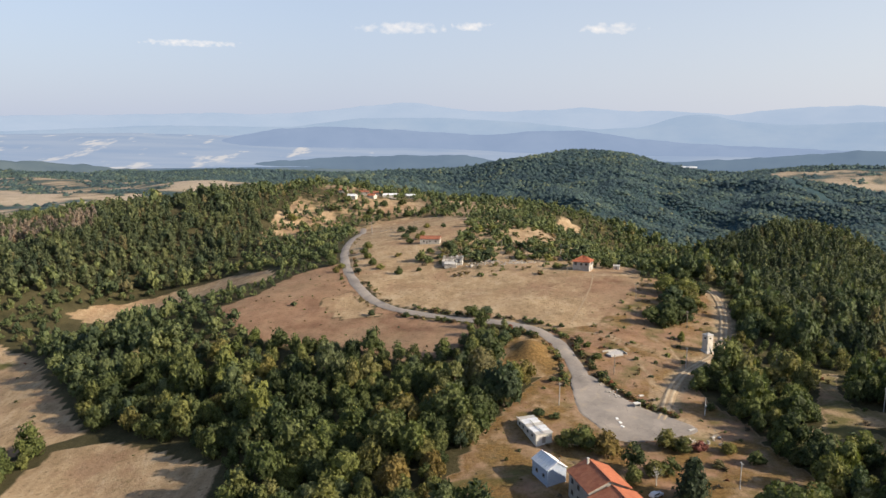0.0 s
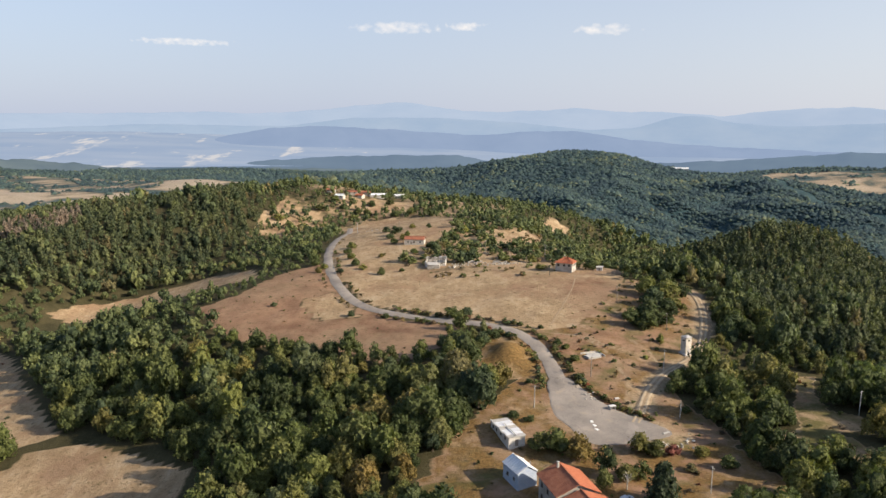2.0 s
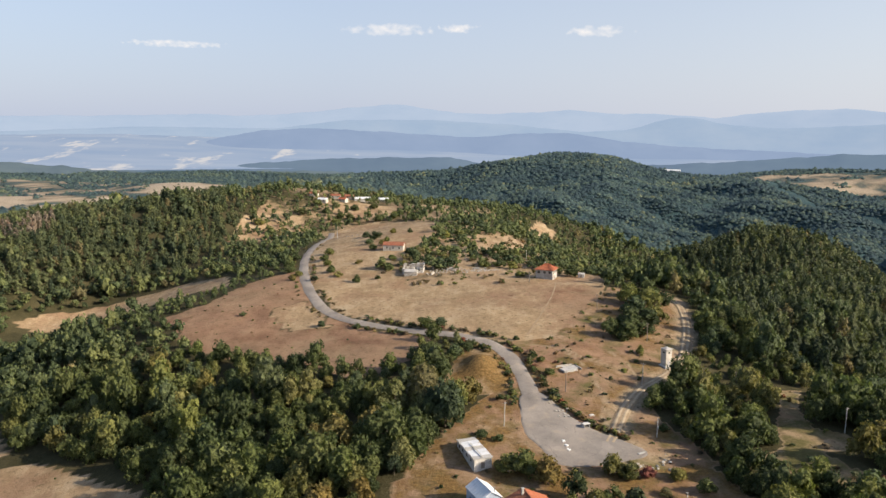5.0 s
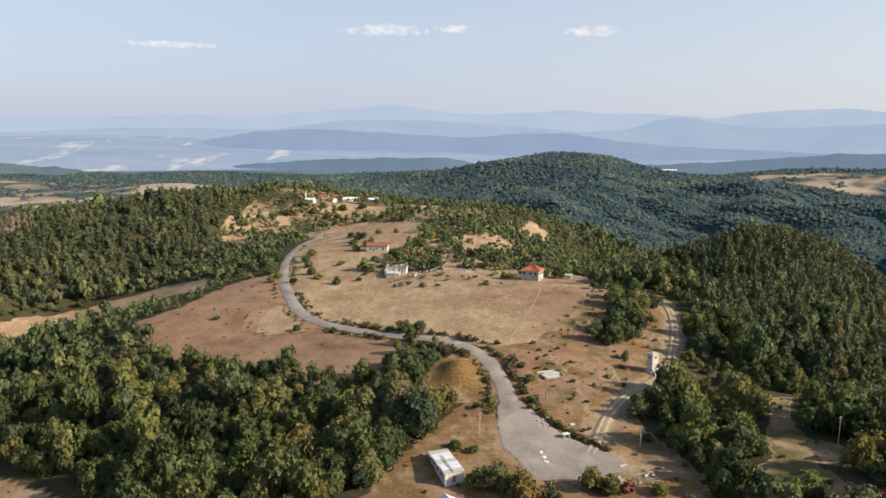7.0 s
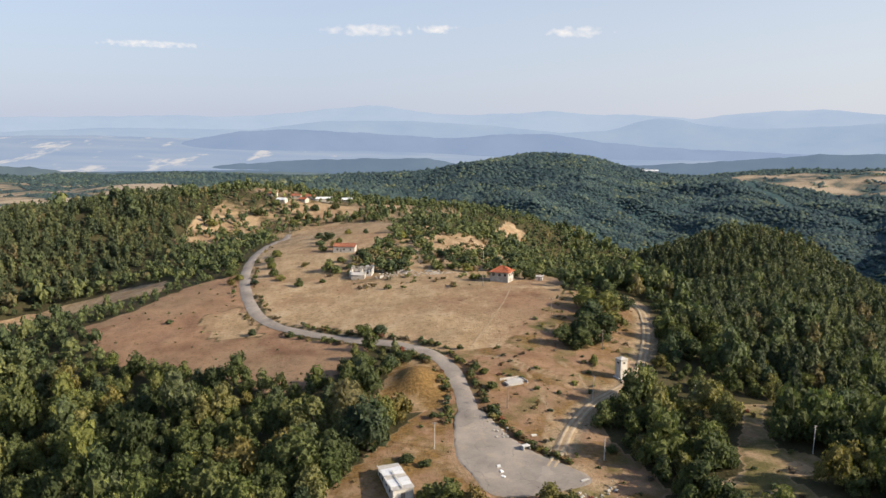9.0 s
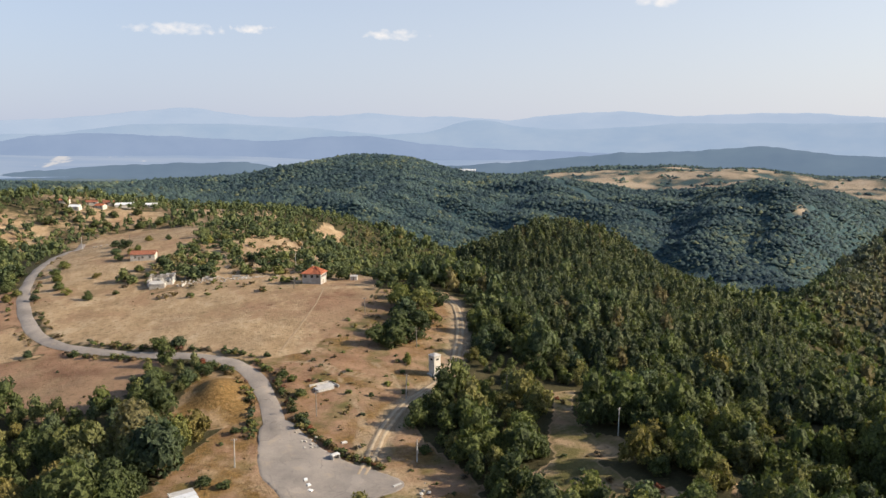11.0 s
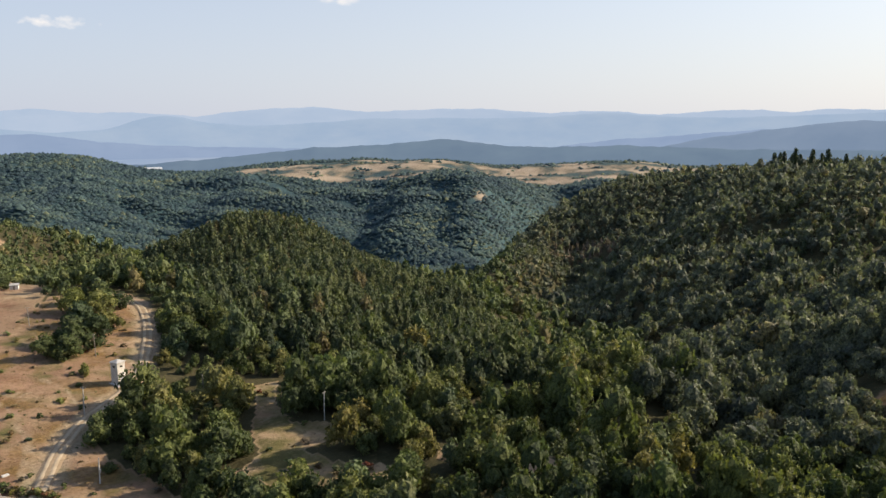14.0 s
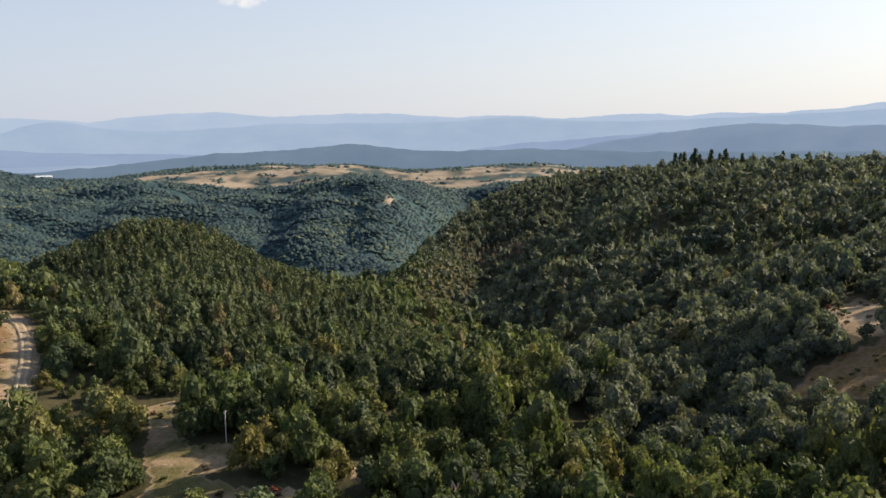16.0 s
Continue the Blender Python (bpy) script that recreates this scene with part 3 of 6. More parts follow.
def build_ground():
    xs, ys = axis(-4800, 4800, 4.0, -260, 420, 28, 182), axis(-1500, 4800, 4.0, 120, 680, 196, 346)
    gx, gy = (a.ravel() for a in np.meshgrid(xs, ys))
    z = height(gx, gy)
    near = np.hypot(gx - 25, gy - 30) < 1000
    for line, width in ((ROAD, 9.0), (TRACK, 6.0)):
        d = near_line(line, gx, gy)
        z -= 0.3 * (1 - step(width * 0.5, width, d)) * near
    z -= 0.45 * inside(PLAZA, gx, gy) * step(0.8, 2.6, near_line(PLAZA + PLAZA[:1], gx, gy))
    verts, faces = sheet(xs, ys, z)
    me = mesh_from("ground", verts, faces, GROUND, True)
    straw = np.zeros(len(gx))
    for poly in (UPPER, VERGE, YARD, MOUND, CLEARING, GLADE, GLADE_EAST, WEST_FIELD, WEST_STRIP, HEDGE_STRIP, EAST_UPPER, BARE, BARE_EAST, BARE_FLANK, FAR_STRIP, HILL_FIELD, KNOLL, SCAR, PLATEAU_FIELD, PLATEAU_WEST, CREST_FIELD):
        straw = np.maximum(straw, inside(poly, gx, gy))
    for poly, base, share in ((RUINS, 0.75, 0.3), (VILLAGE, 0.5, 0.3), (PLATEAU, 0.55, 0.55)):
        straw = np.maximum(straw, inside(poly, gx, gy) * (base + share * smooth_noise(gx, gy, 90, 5)))
    straw = np.maximum(straw, inside(FAR_FIELDS, gx, gy) * (0.62 + 0.45 * smooth_noise(gx, gy, 210, 2) + 0.35 * smooth_noise(gx, gy, 70, 3)))
    brown = np.maximum(inside(LOWER, gx, gy), inside(EAST_FIELD, gx, gy)) * 1.0
    brown = np.where(inside(PALE_PATCH, gx, gy), 0.0, brown)
    straw = np.maximum(straw, inside(PALE_PATCH, gx, gy) * 0.9)
    verge = inside(VERGE, gx, gy) | inside(YARD, gx, gy)
    brown = np.maximum(brown, verge * (0.8 + 0.3 * smooth_noise(gx, gy, 40, 3)))
    green = np.zeros(len(gx))
    for cx, cy, rx, ry in ((14, 207, 16, 5), (32, 212, 14, 4), (26, 262, 8, 6), (-222, 405, 12, 8), (46, 225, 8, 5), (12, 199, 14, 2.5)):
        green = np.maximum(green, np.exp(-(((gx - cx) / rx) ** 2 + ((gy - cy) / ry) ** 2)))
    rust = np.exp(-(((gx - 43) / 9) ** 2 + ((gy - 297) / 13) ** 2)) * 1.3
    rust = np.maximum(rust, inside(EAST_FIELD, gx, gy) * 0.62)
    rust = np.maximum(rust, inside(MOUND, gx, gy) * (0.6 + 0.3 * smooth_noise(gx, gy, 15, 6)))
    rust = np.maximum(rust, inside(YARD, gx, gy) * (0.5 + 0.3 * smooth_noise(gx, gy, 17, 6)))
    brown = np.maximum(brown, 0.95 * np.exp(-(((gx - 98) / 24) ** 2 + ((gy - 368) / 42) ** 2)) * inside(UPPER, gx, gy))
    brown = np.maximum(brown, 0.6 * np.exp(-(((gx - 62) / 22) ** 2 + ((gy - 390) / 12) ** 2)))
    rust = np.maximum(rust, inside(VERGE, gx, gy) * (0.36 + 0.32 * smooth_noise(gx, gy, 24, 4)))
    green = np.maximum(green, verge * (0.36 + 0.3 * smooth_noise(gx, gy, 21, 9)))
    green = np.maximum(green, inside(CLEARING, gx, gy) * (0.55 + 0.25 * smooth_noise(gx, gy, 19, 3)))
    brown = np.where(np.hypot(gx - 84, gy - 232) < 9, 0, brown)
    rust = np.where(np.hypot(gx - 84, gy - 232) < 9, 0, rust)
    # where the ground takes the painted haze of the far woods
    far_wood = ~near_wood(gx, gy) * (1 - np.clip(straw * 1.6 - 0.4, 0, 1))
    trail = np.zeros(len(gx))
    for line, half in (([(66, 319), (74, 316), (80, 307), (84.5, 290), (83, 271), (79, 255)], 0.9), ([(79, 316), (84, 304), (89, 300)], 0.9), ([(96, 311), (100, 300), (99.5, 291), (104, 284)], 0.9), ([(74, 318), (84, 306), (95, 300)], 0.8),
                       ([(83, 284), (84.5, 275), (82.5, 260), (80, 251)], 1.0), ([(66, 330), (74, 345)], 0.6)):
        trail = np.maximum(trail, 0.75 - 0.35 * np.clip(near_line(line, gx, gy) / half, 0, 4))
    trail = np.maximum(trail, 1.1 - 0.3 * near_line(TRACK, gx, gy) / 2.2)
    trail = np.maximum(trail, 1.15 - 0.12 * np.hypot(gx - 81, gy - 236))
    trail = np.clip(trail, 0, 1)
    # by distance: how much haze colour the far straw takes
    hazed_straw = np.clip(2 * straw - 1, 0, 1) * step(950, 1050, np.hypot(gx - 25, gy - 20)) * 0.8
    for name, v in (("hazed_straw", hazed_straw), ("trail", trail), ("wood", far_wood), ("straw", straw), ("brown", brown), ("green", green), ("rust", rust)):
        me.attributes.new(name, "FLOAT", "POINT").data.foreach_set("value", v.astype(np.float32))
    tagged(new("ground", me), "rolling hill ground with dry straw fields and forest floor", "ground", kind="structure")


build_ground()


def strip(name, line, widths, lift, material, label, category, step_len=3.0, camber=0.05):
    """A road laid over the ground along a line."""
    pts = [Vector((*p, 0)) for p in line]
    # smooth the corners, then walk along it in even steps
    for _ in range(3):
        nxt = [pts[0]]
        for a, b in zip(pts, pts[1:]):
            nxt += [a.lerp(b, 0.25), a.lerp(b, 0.75)]
        pts = nxt + [pts[-1]]
    rows, run = [], 0.0
    for a, b in zip(pts, pts[1:]):
        d = (b - a).length
        while run < d:
            rows.append((a.lerp(b, run / d), (b - a).normalized()))
            run += step_len
        run -= d
    across = np.linspace(-0.5, 0.5, 5)
    verts, n = [], len(rows)
    for k, (p, t) in enumerate(rows):
        w = widths[0] + (widths[1] - widths[0]) * k / n
        side = Vector((t.y, -t.x, 0))
        for a in across:
            q = p + side * (a * w * (1 + 0.06 * math.sin(k * 0.7 + 5 * a)))
            verts.append((q.x, q.y, h(q.x, q.y) + lift + camber * (1 - 4 * a * a) - (min(0.3, 0.06 * w) if abs(a) == 0.5 else 0)))
    faces = [(r * 5 + c, r * 5 + c + 1, r * 5 + c + 6, r * 5 + c + 5) for r in range(n - 1) for c in range(4)]
    return tagged(new(name, mesh_from(name, verts, faces, material, True)), label, category, kind="structure")


strip("road", ROAD, (5.0, 6.2), 0.10, ASPHALT, "narrow grey asphalt road worn and patched, winding over the hill", "road")


def build_plaza():
    xs, ys = np.arange(48, 92, 0.7), np.arange(220, 282, 0.7)
    gx, gy = (a.ravel() for a in np.meshgrid(xs, ys))
    rim = [Vector(p) for p in PLAZA]
    for _ in range(3):
        rim = [q for a, b in zip(rim, rim[1:] + rim[:1]) for q in (a.lerp(b, 0.25), a.lerp(b, 0.75))]
    rim = [(p.x + 0.12 * math.sin(1.9 * k), p.y + 0.12 * math.cos(2.3 * k)) for k, p in enumerate(rim)]
    keep = inside(rim, gx, gy)
    _, faces = sheet(xs, ys, gx * 0)
    faces = faces[keep[faces].any(1)]
    # corners that lie outside move in to the rim
    px, py, best = gx.copy(), gy.copy(), np.full(len(gx), 1e9)
    for (x1, y1), (x2, y2) in zip(rim, rim[1:] + rim[:1]):
        k = np.clip(((gx - x1) * (x2 - x1) + (gy - y1) * (y2 - y1)) / ((x2 - x1) ** 2 + (y2 - y1) ** 2 + 1e-9), 0, 1)
        qx, qy = x1 + k * (x2 - x1), y1 + k * (y2 - y1)
        d = np.hypot(gx - qx, gy - qy)
        near = (d < best) & ~keep
        px, py, best = np.where(near, qx, px), np.where(near, qy, py), np.where(d < best, d, best)
    verts = np.stack([px, py, height(px, py) + np.where(keep, 0.10, -0.02)], -1)
    tagged(new("pavement", mesh_from("pavement", verts, faces, ASPHALT, True)), "broad turning place of worn grey asphalt at the road end", "pavement", kind="structure")


build_plaza()
strip("footpath", [(66, 330), (74, 350), (84, 375), (91, 398), (94, 412)], (0.9, 0.7), 0.06, SOIL, "faint trodden path over the dry field", "path", 2.0, 0.02)
strip("dirt_road", TRACK, (4.4, 3.6), 0.05, SOIL, "dusty dirt track beside the wood", "track", camber=0.03)
for side in (-0.95, 0.95):
    rut = [(x + side * 0.9, y - side * 0.4) for x, y in TRACK]
    strip("wheel_rut", rut, (1.3, 1.0), 0.09, DIRT, "pale dusty wheel rut of the dirt track", "track", 2.0)


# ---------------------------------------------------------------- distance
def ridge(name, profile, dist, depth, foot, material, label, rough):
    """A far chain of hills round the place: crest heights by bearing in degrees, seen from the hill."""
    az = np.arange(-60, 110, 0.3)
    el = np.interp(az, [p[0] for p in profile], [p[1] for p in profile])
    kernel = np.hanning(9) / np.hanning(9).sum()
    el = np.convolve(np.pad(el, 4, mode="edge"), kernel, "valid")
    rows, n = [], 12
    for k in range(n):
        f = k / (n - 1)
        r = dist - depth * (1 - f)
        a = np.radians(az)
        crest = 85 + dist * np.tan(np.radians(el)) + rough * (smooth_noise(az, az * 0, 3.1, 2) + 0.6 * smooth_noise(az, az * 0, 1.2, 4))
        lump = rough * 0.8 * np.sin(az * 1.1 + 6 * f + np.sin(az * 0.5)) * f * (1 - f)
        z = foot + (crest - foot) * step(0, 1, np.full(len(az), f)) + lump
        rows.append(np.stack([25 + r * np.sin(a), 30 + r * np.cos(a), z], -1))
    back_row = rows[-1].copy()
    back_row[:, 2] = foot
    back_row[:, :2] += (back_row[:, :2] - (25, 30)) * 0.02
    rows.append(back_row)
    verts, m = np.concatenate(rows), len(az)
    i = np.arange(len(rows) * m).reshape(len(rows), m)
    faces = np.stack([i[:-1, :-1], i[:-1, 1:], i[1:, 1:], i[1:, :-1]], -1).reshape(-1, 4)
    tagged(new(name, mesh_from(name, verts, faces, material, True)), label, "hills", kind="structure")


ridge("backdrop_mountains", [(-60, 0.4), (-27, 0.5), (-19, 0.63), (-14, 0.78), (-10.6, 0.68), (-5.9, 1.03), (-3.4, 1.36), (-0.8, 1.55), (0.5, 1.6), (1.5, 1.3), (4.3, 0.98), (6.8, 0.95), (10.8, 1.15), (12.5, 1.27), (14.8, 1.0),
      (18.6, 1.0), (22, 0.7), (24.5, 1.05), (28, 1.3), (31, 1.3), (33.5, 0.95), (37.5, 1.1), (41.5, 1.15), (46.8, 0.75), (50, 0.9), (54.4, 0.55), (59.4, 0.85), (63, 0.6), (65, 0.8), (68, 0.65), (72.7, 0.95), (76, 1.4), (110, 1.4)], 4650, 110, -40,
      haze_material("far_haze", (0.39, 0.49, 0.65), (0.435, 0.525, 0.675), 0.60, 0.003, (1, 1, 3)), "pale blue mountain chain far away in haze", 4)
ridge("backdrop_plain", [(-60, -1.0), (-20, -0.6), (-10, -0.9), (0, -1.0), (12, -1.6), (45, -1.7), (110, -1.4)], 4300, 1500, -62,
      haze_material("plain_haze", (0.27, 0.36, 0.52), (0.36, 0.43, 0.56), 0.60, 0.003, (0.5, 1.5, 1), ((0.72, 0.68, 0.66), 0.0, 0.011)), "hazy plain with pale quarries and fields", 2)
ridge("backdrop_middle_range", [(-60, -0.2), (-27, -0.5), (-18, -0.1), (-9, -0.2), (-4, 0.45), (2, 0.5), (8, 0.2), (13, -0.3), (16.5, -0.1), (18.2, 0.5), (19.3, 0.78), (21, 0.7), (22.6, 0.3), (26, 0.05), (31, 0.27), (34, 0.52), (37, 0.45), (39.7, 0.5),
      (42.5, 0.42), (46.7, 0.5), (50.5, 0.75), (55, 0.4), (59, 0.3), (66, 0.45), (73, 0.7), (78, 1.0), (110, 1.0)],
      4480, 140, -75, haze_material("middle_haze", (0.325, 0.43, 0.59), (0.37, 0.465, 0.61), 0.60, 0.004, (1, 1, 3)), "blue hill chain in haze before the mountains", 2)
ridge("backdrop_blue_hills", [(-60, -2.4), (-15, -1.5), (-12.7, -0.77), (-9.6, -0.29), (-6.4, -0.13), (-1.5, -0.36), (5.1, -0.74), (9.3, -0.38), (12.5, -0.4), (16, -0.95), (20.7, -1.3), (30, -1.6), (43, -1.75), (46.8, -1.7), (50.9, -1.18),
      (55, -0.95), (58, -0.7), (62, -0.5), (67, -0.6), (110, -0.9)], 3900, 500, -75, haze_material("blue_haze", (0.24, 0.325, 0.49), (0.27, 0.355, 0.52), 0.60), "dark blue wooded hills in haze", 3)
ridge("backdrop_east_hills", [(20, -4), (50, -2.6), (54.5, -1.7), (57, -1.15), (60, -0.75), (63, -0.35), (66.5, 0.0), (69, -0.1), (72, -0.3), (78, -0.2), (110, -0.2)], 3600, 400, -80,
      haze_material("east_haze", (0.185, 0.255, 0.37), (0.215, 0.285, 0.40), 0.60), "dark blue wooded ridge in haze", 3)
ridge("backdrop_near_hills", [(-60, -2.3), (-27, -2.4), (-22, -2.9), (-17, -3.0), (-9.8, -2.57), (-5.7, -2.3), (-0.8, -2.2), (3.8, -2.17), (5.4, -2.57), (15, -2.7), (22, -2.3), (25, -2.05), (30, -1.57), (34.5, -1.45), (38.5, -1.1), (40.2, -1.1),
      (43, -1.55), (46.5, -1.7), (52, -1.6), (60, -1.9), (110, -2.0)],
      3000, 450, -90, haze_material("wood_haze", (0.125, 0.185, 0.27), (0.15, 0.215, 0.295), 0.60), "blue-green wooded hills in haze beyond the valley", 3)


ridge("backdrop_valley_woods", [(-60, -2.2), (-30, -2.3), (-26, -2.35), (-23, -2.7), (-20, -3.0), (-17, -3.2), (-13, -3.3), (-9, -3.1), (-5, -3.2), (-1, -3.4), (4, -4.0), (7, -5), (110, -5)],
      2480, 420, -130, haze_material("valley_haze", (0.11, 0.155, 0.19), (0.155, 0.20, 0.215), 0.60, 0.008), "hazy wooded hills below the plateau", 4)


def cloud(az, el, wide, tall, seed):
    m = Nodes("cloud_%d" % seed)
    co = m.add("TexCoord").outputs["Generated"]
    sep = m.add("SeparateXYZ")
    m.link(co, sep.inputs[0])
    dx, dy = m.math("ABSOLUTE", m.math("SUBTRACT", sep.outputs[0], 0.5)), m.math("ABSOLUTE", m.math("SUBTRACT", sep.outputs[2], 0.45))
    fall = m.math("SUBTRACT", 1.0, m.math("ADD", m.math("MULTIPLY", m.math("POWER", dx, 2.0), 4.2), m.math("MULTIPLY", m.math("POWER", dy, 2.0), 6.0)))
    n = m.t.nodes.new("ShaderNodeTexNoise")
    n.noise_dimensions = "4D"
    n.inputs["W"].default_value, n.inputs["Scale"].default_value, n.inputs["Detail"].default_value = seed * 3.1, 3.2, 6
    mp = m.t.nodes.new("ShaderNodeMapping")
    mp.inputs["Scale"].default_value = (wide / tall * 0.6, 1, 1)
    m.link(co, mp.inputs["Vector"])
    m.link(mp.outputs[0], n.inputs["Vector"])
    dens = m.math("MULTIPLY", m.math("ADD", fall, m.math("MULTIPLY", m.math("SUBTRACT", n.outputs["Fac"], 0.6), 2.2)), 0.9, True)
    alpha = m.ramp(dens, (0.2, (0, 0, 0)), (1.0, (0.75, 0.75, 0.75)))
    em, tr, mixer = m.add("Emission"), m.add("BsdfTransparent"), m.add("MixShader")
    em.inputs["Color"].default_value, em.inputs["Strength"].default_value = (0.60, 0.575, 0.56, 1), 1.0
    m.link(alpha, mixer.inputs[0])
    m.link(tr.outputs[0], mixer.inputs[1])
    m.link(em.outputs[0], mixer.inputs[2])
    m.link(mixer.outputs[0], m.out.inputs["Surface"])
    a, dist = radians(az), 4780
    c = Vector((25 + dist * math.sin(a), 30 + dist * math.cos(a), 85 + dist * math.tan(radians(el))))
    w, t = dist * math.tan(radians(wide)), dist * math.tan(radians(tall))
    u = np.linspace(-0.5, 0.5, 13)
    verts = [(p * w, 30 * math.cos(p * 3), q * t) for q in (-0.5, -0.17, 0.17, 0.5) for p in u]
    faces = [(r * 13 + k, r * 13 + k + 1, r * 13 + k + 14, r * 13 + k + 13) for r in range(3) for k in range(12)]
    ob = new("backdrop_cloud", mesh_from("cloud", verts, faces, m.mat, True))
    ob.matrix_world = Matrix.Translation(c) @ Matrix.Rotation(-a, 4, "Z")
    ob.visible_shadow = False
    tagged(ob, "small flat white fair-weather cloud", "cloud", kind="structure")


for row in ((-1.0, 6.9, 8.6, 1.5, 1), (13.9, 6.75, 6.6, 1.3, 2), (-15.6, 5.5, 8.5, 0.8, 3), (32.2, 8.8, 5.0, 1.6, 4), (4.0, 7.0, 4.0, 1.0, 5)):
    cloud(*row)


# ---------------------------------------------------------------- trees
def unit_icosahedron():
    p = (1 + 5 ** 0.5) / 2
    v = np.array([(-1, p, 0), (1, p, 0), (-1, -p, 0), (1, -p, 0), (0, -1, p), (0, 1, p), (0, -1, -p), (0, 1, -p), (p, 0, -1), (p, 0, 1), (-p, 0, -1), (-p, 0, 1)], float)
    f = np.array([(0, 11, 5), (0, 5, 1), (0, 1, 7), (0, 7, 10), (0, 10, 11), (1, 5, 9), (5, 11, 4), (11, 10, 2), (10, 7, 6), (7, 1, 8),
                  (3, 9, 4), (3, 4, 2), (3, 2, 6), (3, 6, 8), (3, 8, 9), (4, 9, 5), (2, 4, 11), (6, 2, 10), (8, 6, 7), (9, 8, 1)])
    return v / np.linalg.norm(v[0]), f


ICO_V, ICO_F = unit_icosahedron()
DOME_F = ICO_F[np.argsort(ICO_V[ICO_F].mean(1)[:, 2])[5:]]


def unit(v):
    return v / np.maximum(np.linalg.norm(v, axis=-1, keepdims=True), 1e-6)


def cards(g, pos, out, size, spread):
    """Small leaf clumps: one three-cornered blade each, turned roughly outward."""
    n = len(pos)
    nor = unit(out + spread * g.normal(size=(n, 3)))
    a = unit(np.cross(nor, g.normal(size=(n, 3))))
    b = np.cross(nor, a)
    s = size * g.uniform(0.6, 1.3, (n, 1))
    v = np.stack([pos + a * s, pos - a * 0.55 * s + b * 0.9 * s + nor * 0.15 * s, pos - a * 0.5 * s - b * 0.85 * s], 1).reshape(-1, 3)
    return v, np.arange(3 * n).reshape(n, 3)


def join(parts):
    verts, faces, k = [], [], 0
    for v, f in parts:
        verts.append(v)
        faces.append(f + k)
        k += len(v)
    return np.concatenate(verts), np.concatenate(faces)


def broad_crown(g, lobes, leaves, size, width=1.0, tall=1.0):
    """A crown of several lobes; about 2 across and 2 high, its foot at 0."""
    parts, cen, rad = [], [], []
    for k in range(lobes):
        a, r = 2.4 * k + g.uniform(0, 0.8), (g.uniform(0, 0.2) if k == 0 else g.uniform(0.35, 0.8))
        cen.append((r * math.cos(a), r * math.sin(a), g.uniform(0.45, 1.5 - 0.5 * r) if k else g.uniform(1.15, 1.45)))
        rad.append(g.uniform(0.3, 0.58) if k else (0.58 if lobes > 4 else 0.75))
    cen, rad = np.array(cen), np.array(rad)
    for c, r in zip(cen, rad):
        v = ICO_V
        v = v * r * 0.9 * g.uniform(0.7, 1.1, (12, 1)) * (1, 1, 0.9) + c
        parts.append((v, DOME_F))
    if leaves:
        pick = g.integers(0, lobes, leaves * 2)
        d = unit(g.normal(size=(leaves * 2, 3)) + (0, 0, 0.35))
        pos = cen[pick] + d * rad[pick][:, None] * g.uniform(0.85, 1.15, (leaves * 2, 1)) * (1, 1, 0.9)
        deep = (np.linalg.norm(pos[:, None] - cen, axis=2) < rad * 0.82).any(1)
        pos, d = pos[~deep][:leaves], d[~deep][:leaves]
        parts.append(cards(g, pos, d, size, 0.8))
    v, f = join(parts)
    return v * (width, width, tall), f


def pine_crown(g, tiers, leaves, size):
    """A narrow crown of drooping whorls, 2 across at its foot and 2 high."""
    parts = []
    for k in range(tiers):
        f0 = k / tiers
        z, r, n = 0.2 + 1.5 * f0, 0.95 * (1 - f0) ** 0.5 + 0.16, 7
        a = np.arange(n) / n * 2 * math.pi + g.uniform(0, 6)
        rr = r * g.uniform(0.7, 1.15, n)
        v = [(0, 0, z + 0.45)]
        for t, q in zip(a, rr):
            v.append((q * math.cos(t), q * math.sin(t), z - g.uniform(0, 0.22)))
        for t, q in zip(a + math.pi / n, rr):
            v.append((0.55 * q * math.cos(t), 0.55 * q * math.sin(t), z + 0.1))
        faces = [(0, 1 + i, 1 + n + i) for i in range(n)] + [(0, 1 + n + i, 1 + (i + 1) % n) for i in range(n)]
        parts.append((np.array(v), np.array(faces)))
    if leaves:
        f0 = g.uniform(0, 1, leaves) ** 1.3
        a, r = g.uniform(0, 6.3, leaves), (0.95 * (1 - f0) ** 0.55 + 0.1) * g.uniform(0.65, 1.1, leaves)
        pos = np.stack([r * np.cos(a), r * np.sin(a), 0.3 + 1.65 * f0], -1)
        parts.append(cards(g, pos, unit(pos * (1, 1, 0) + (0, 0, 0.4)), size, 0.5))
    return join(parts)


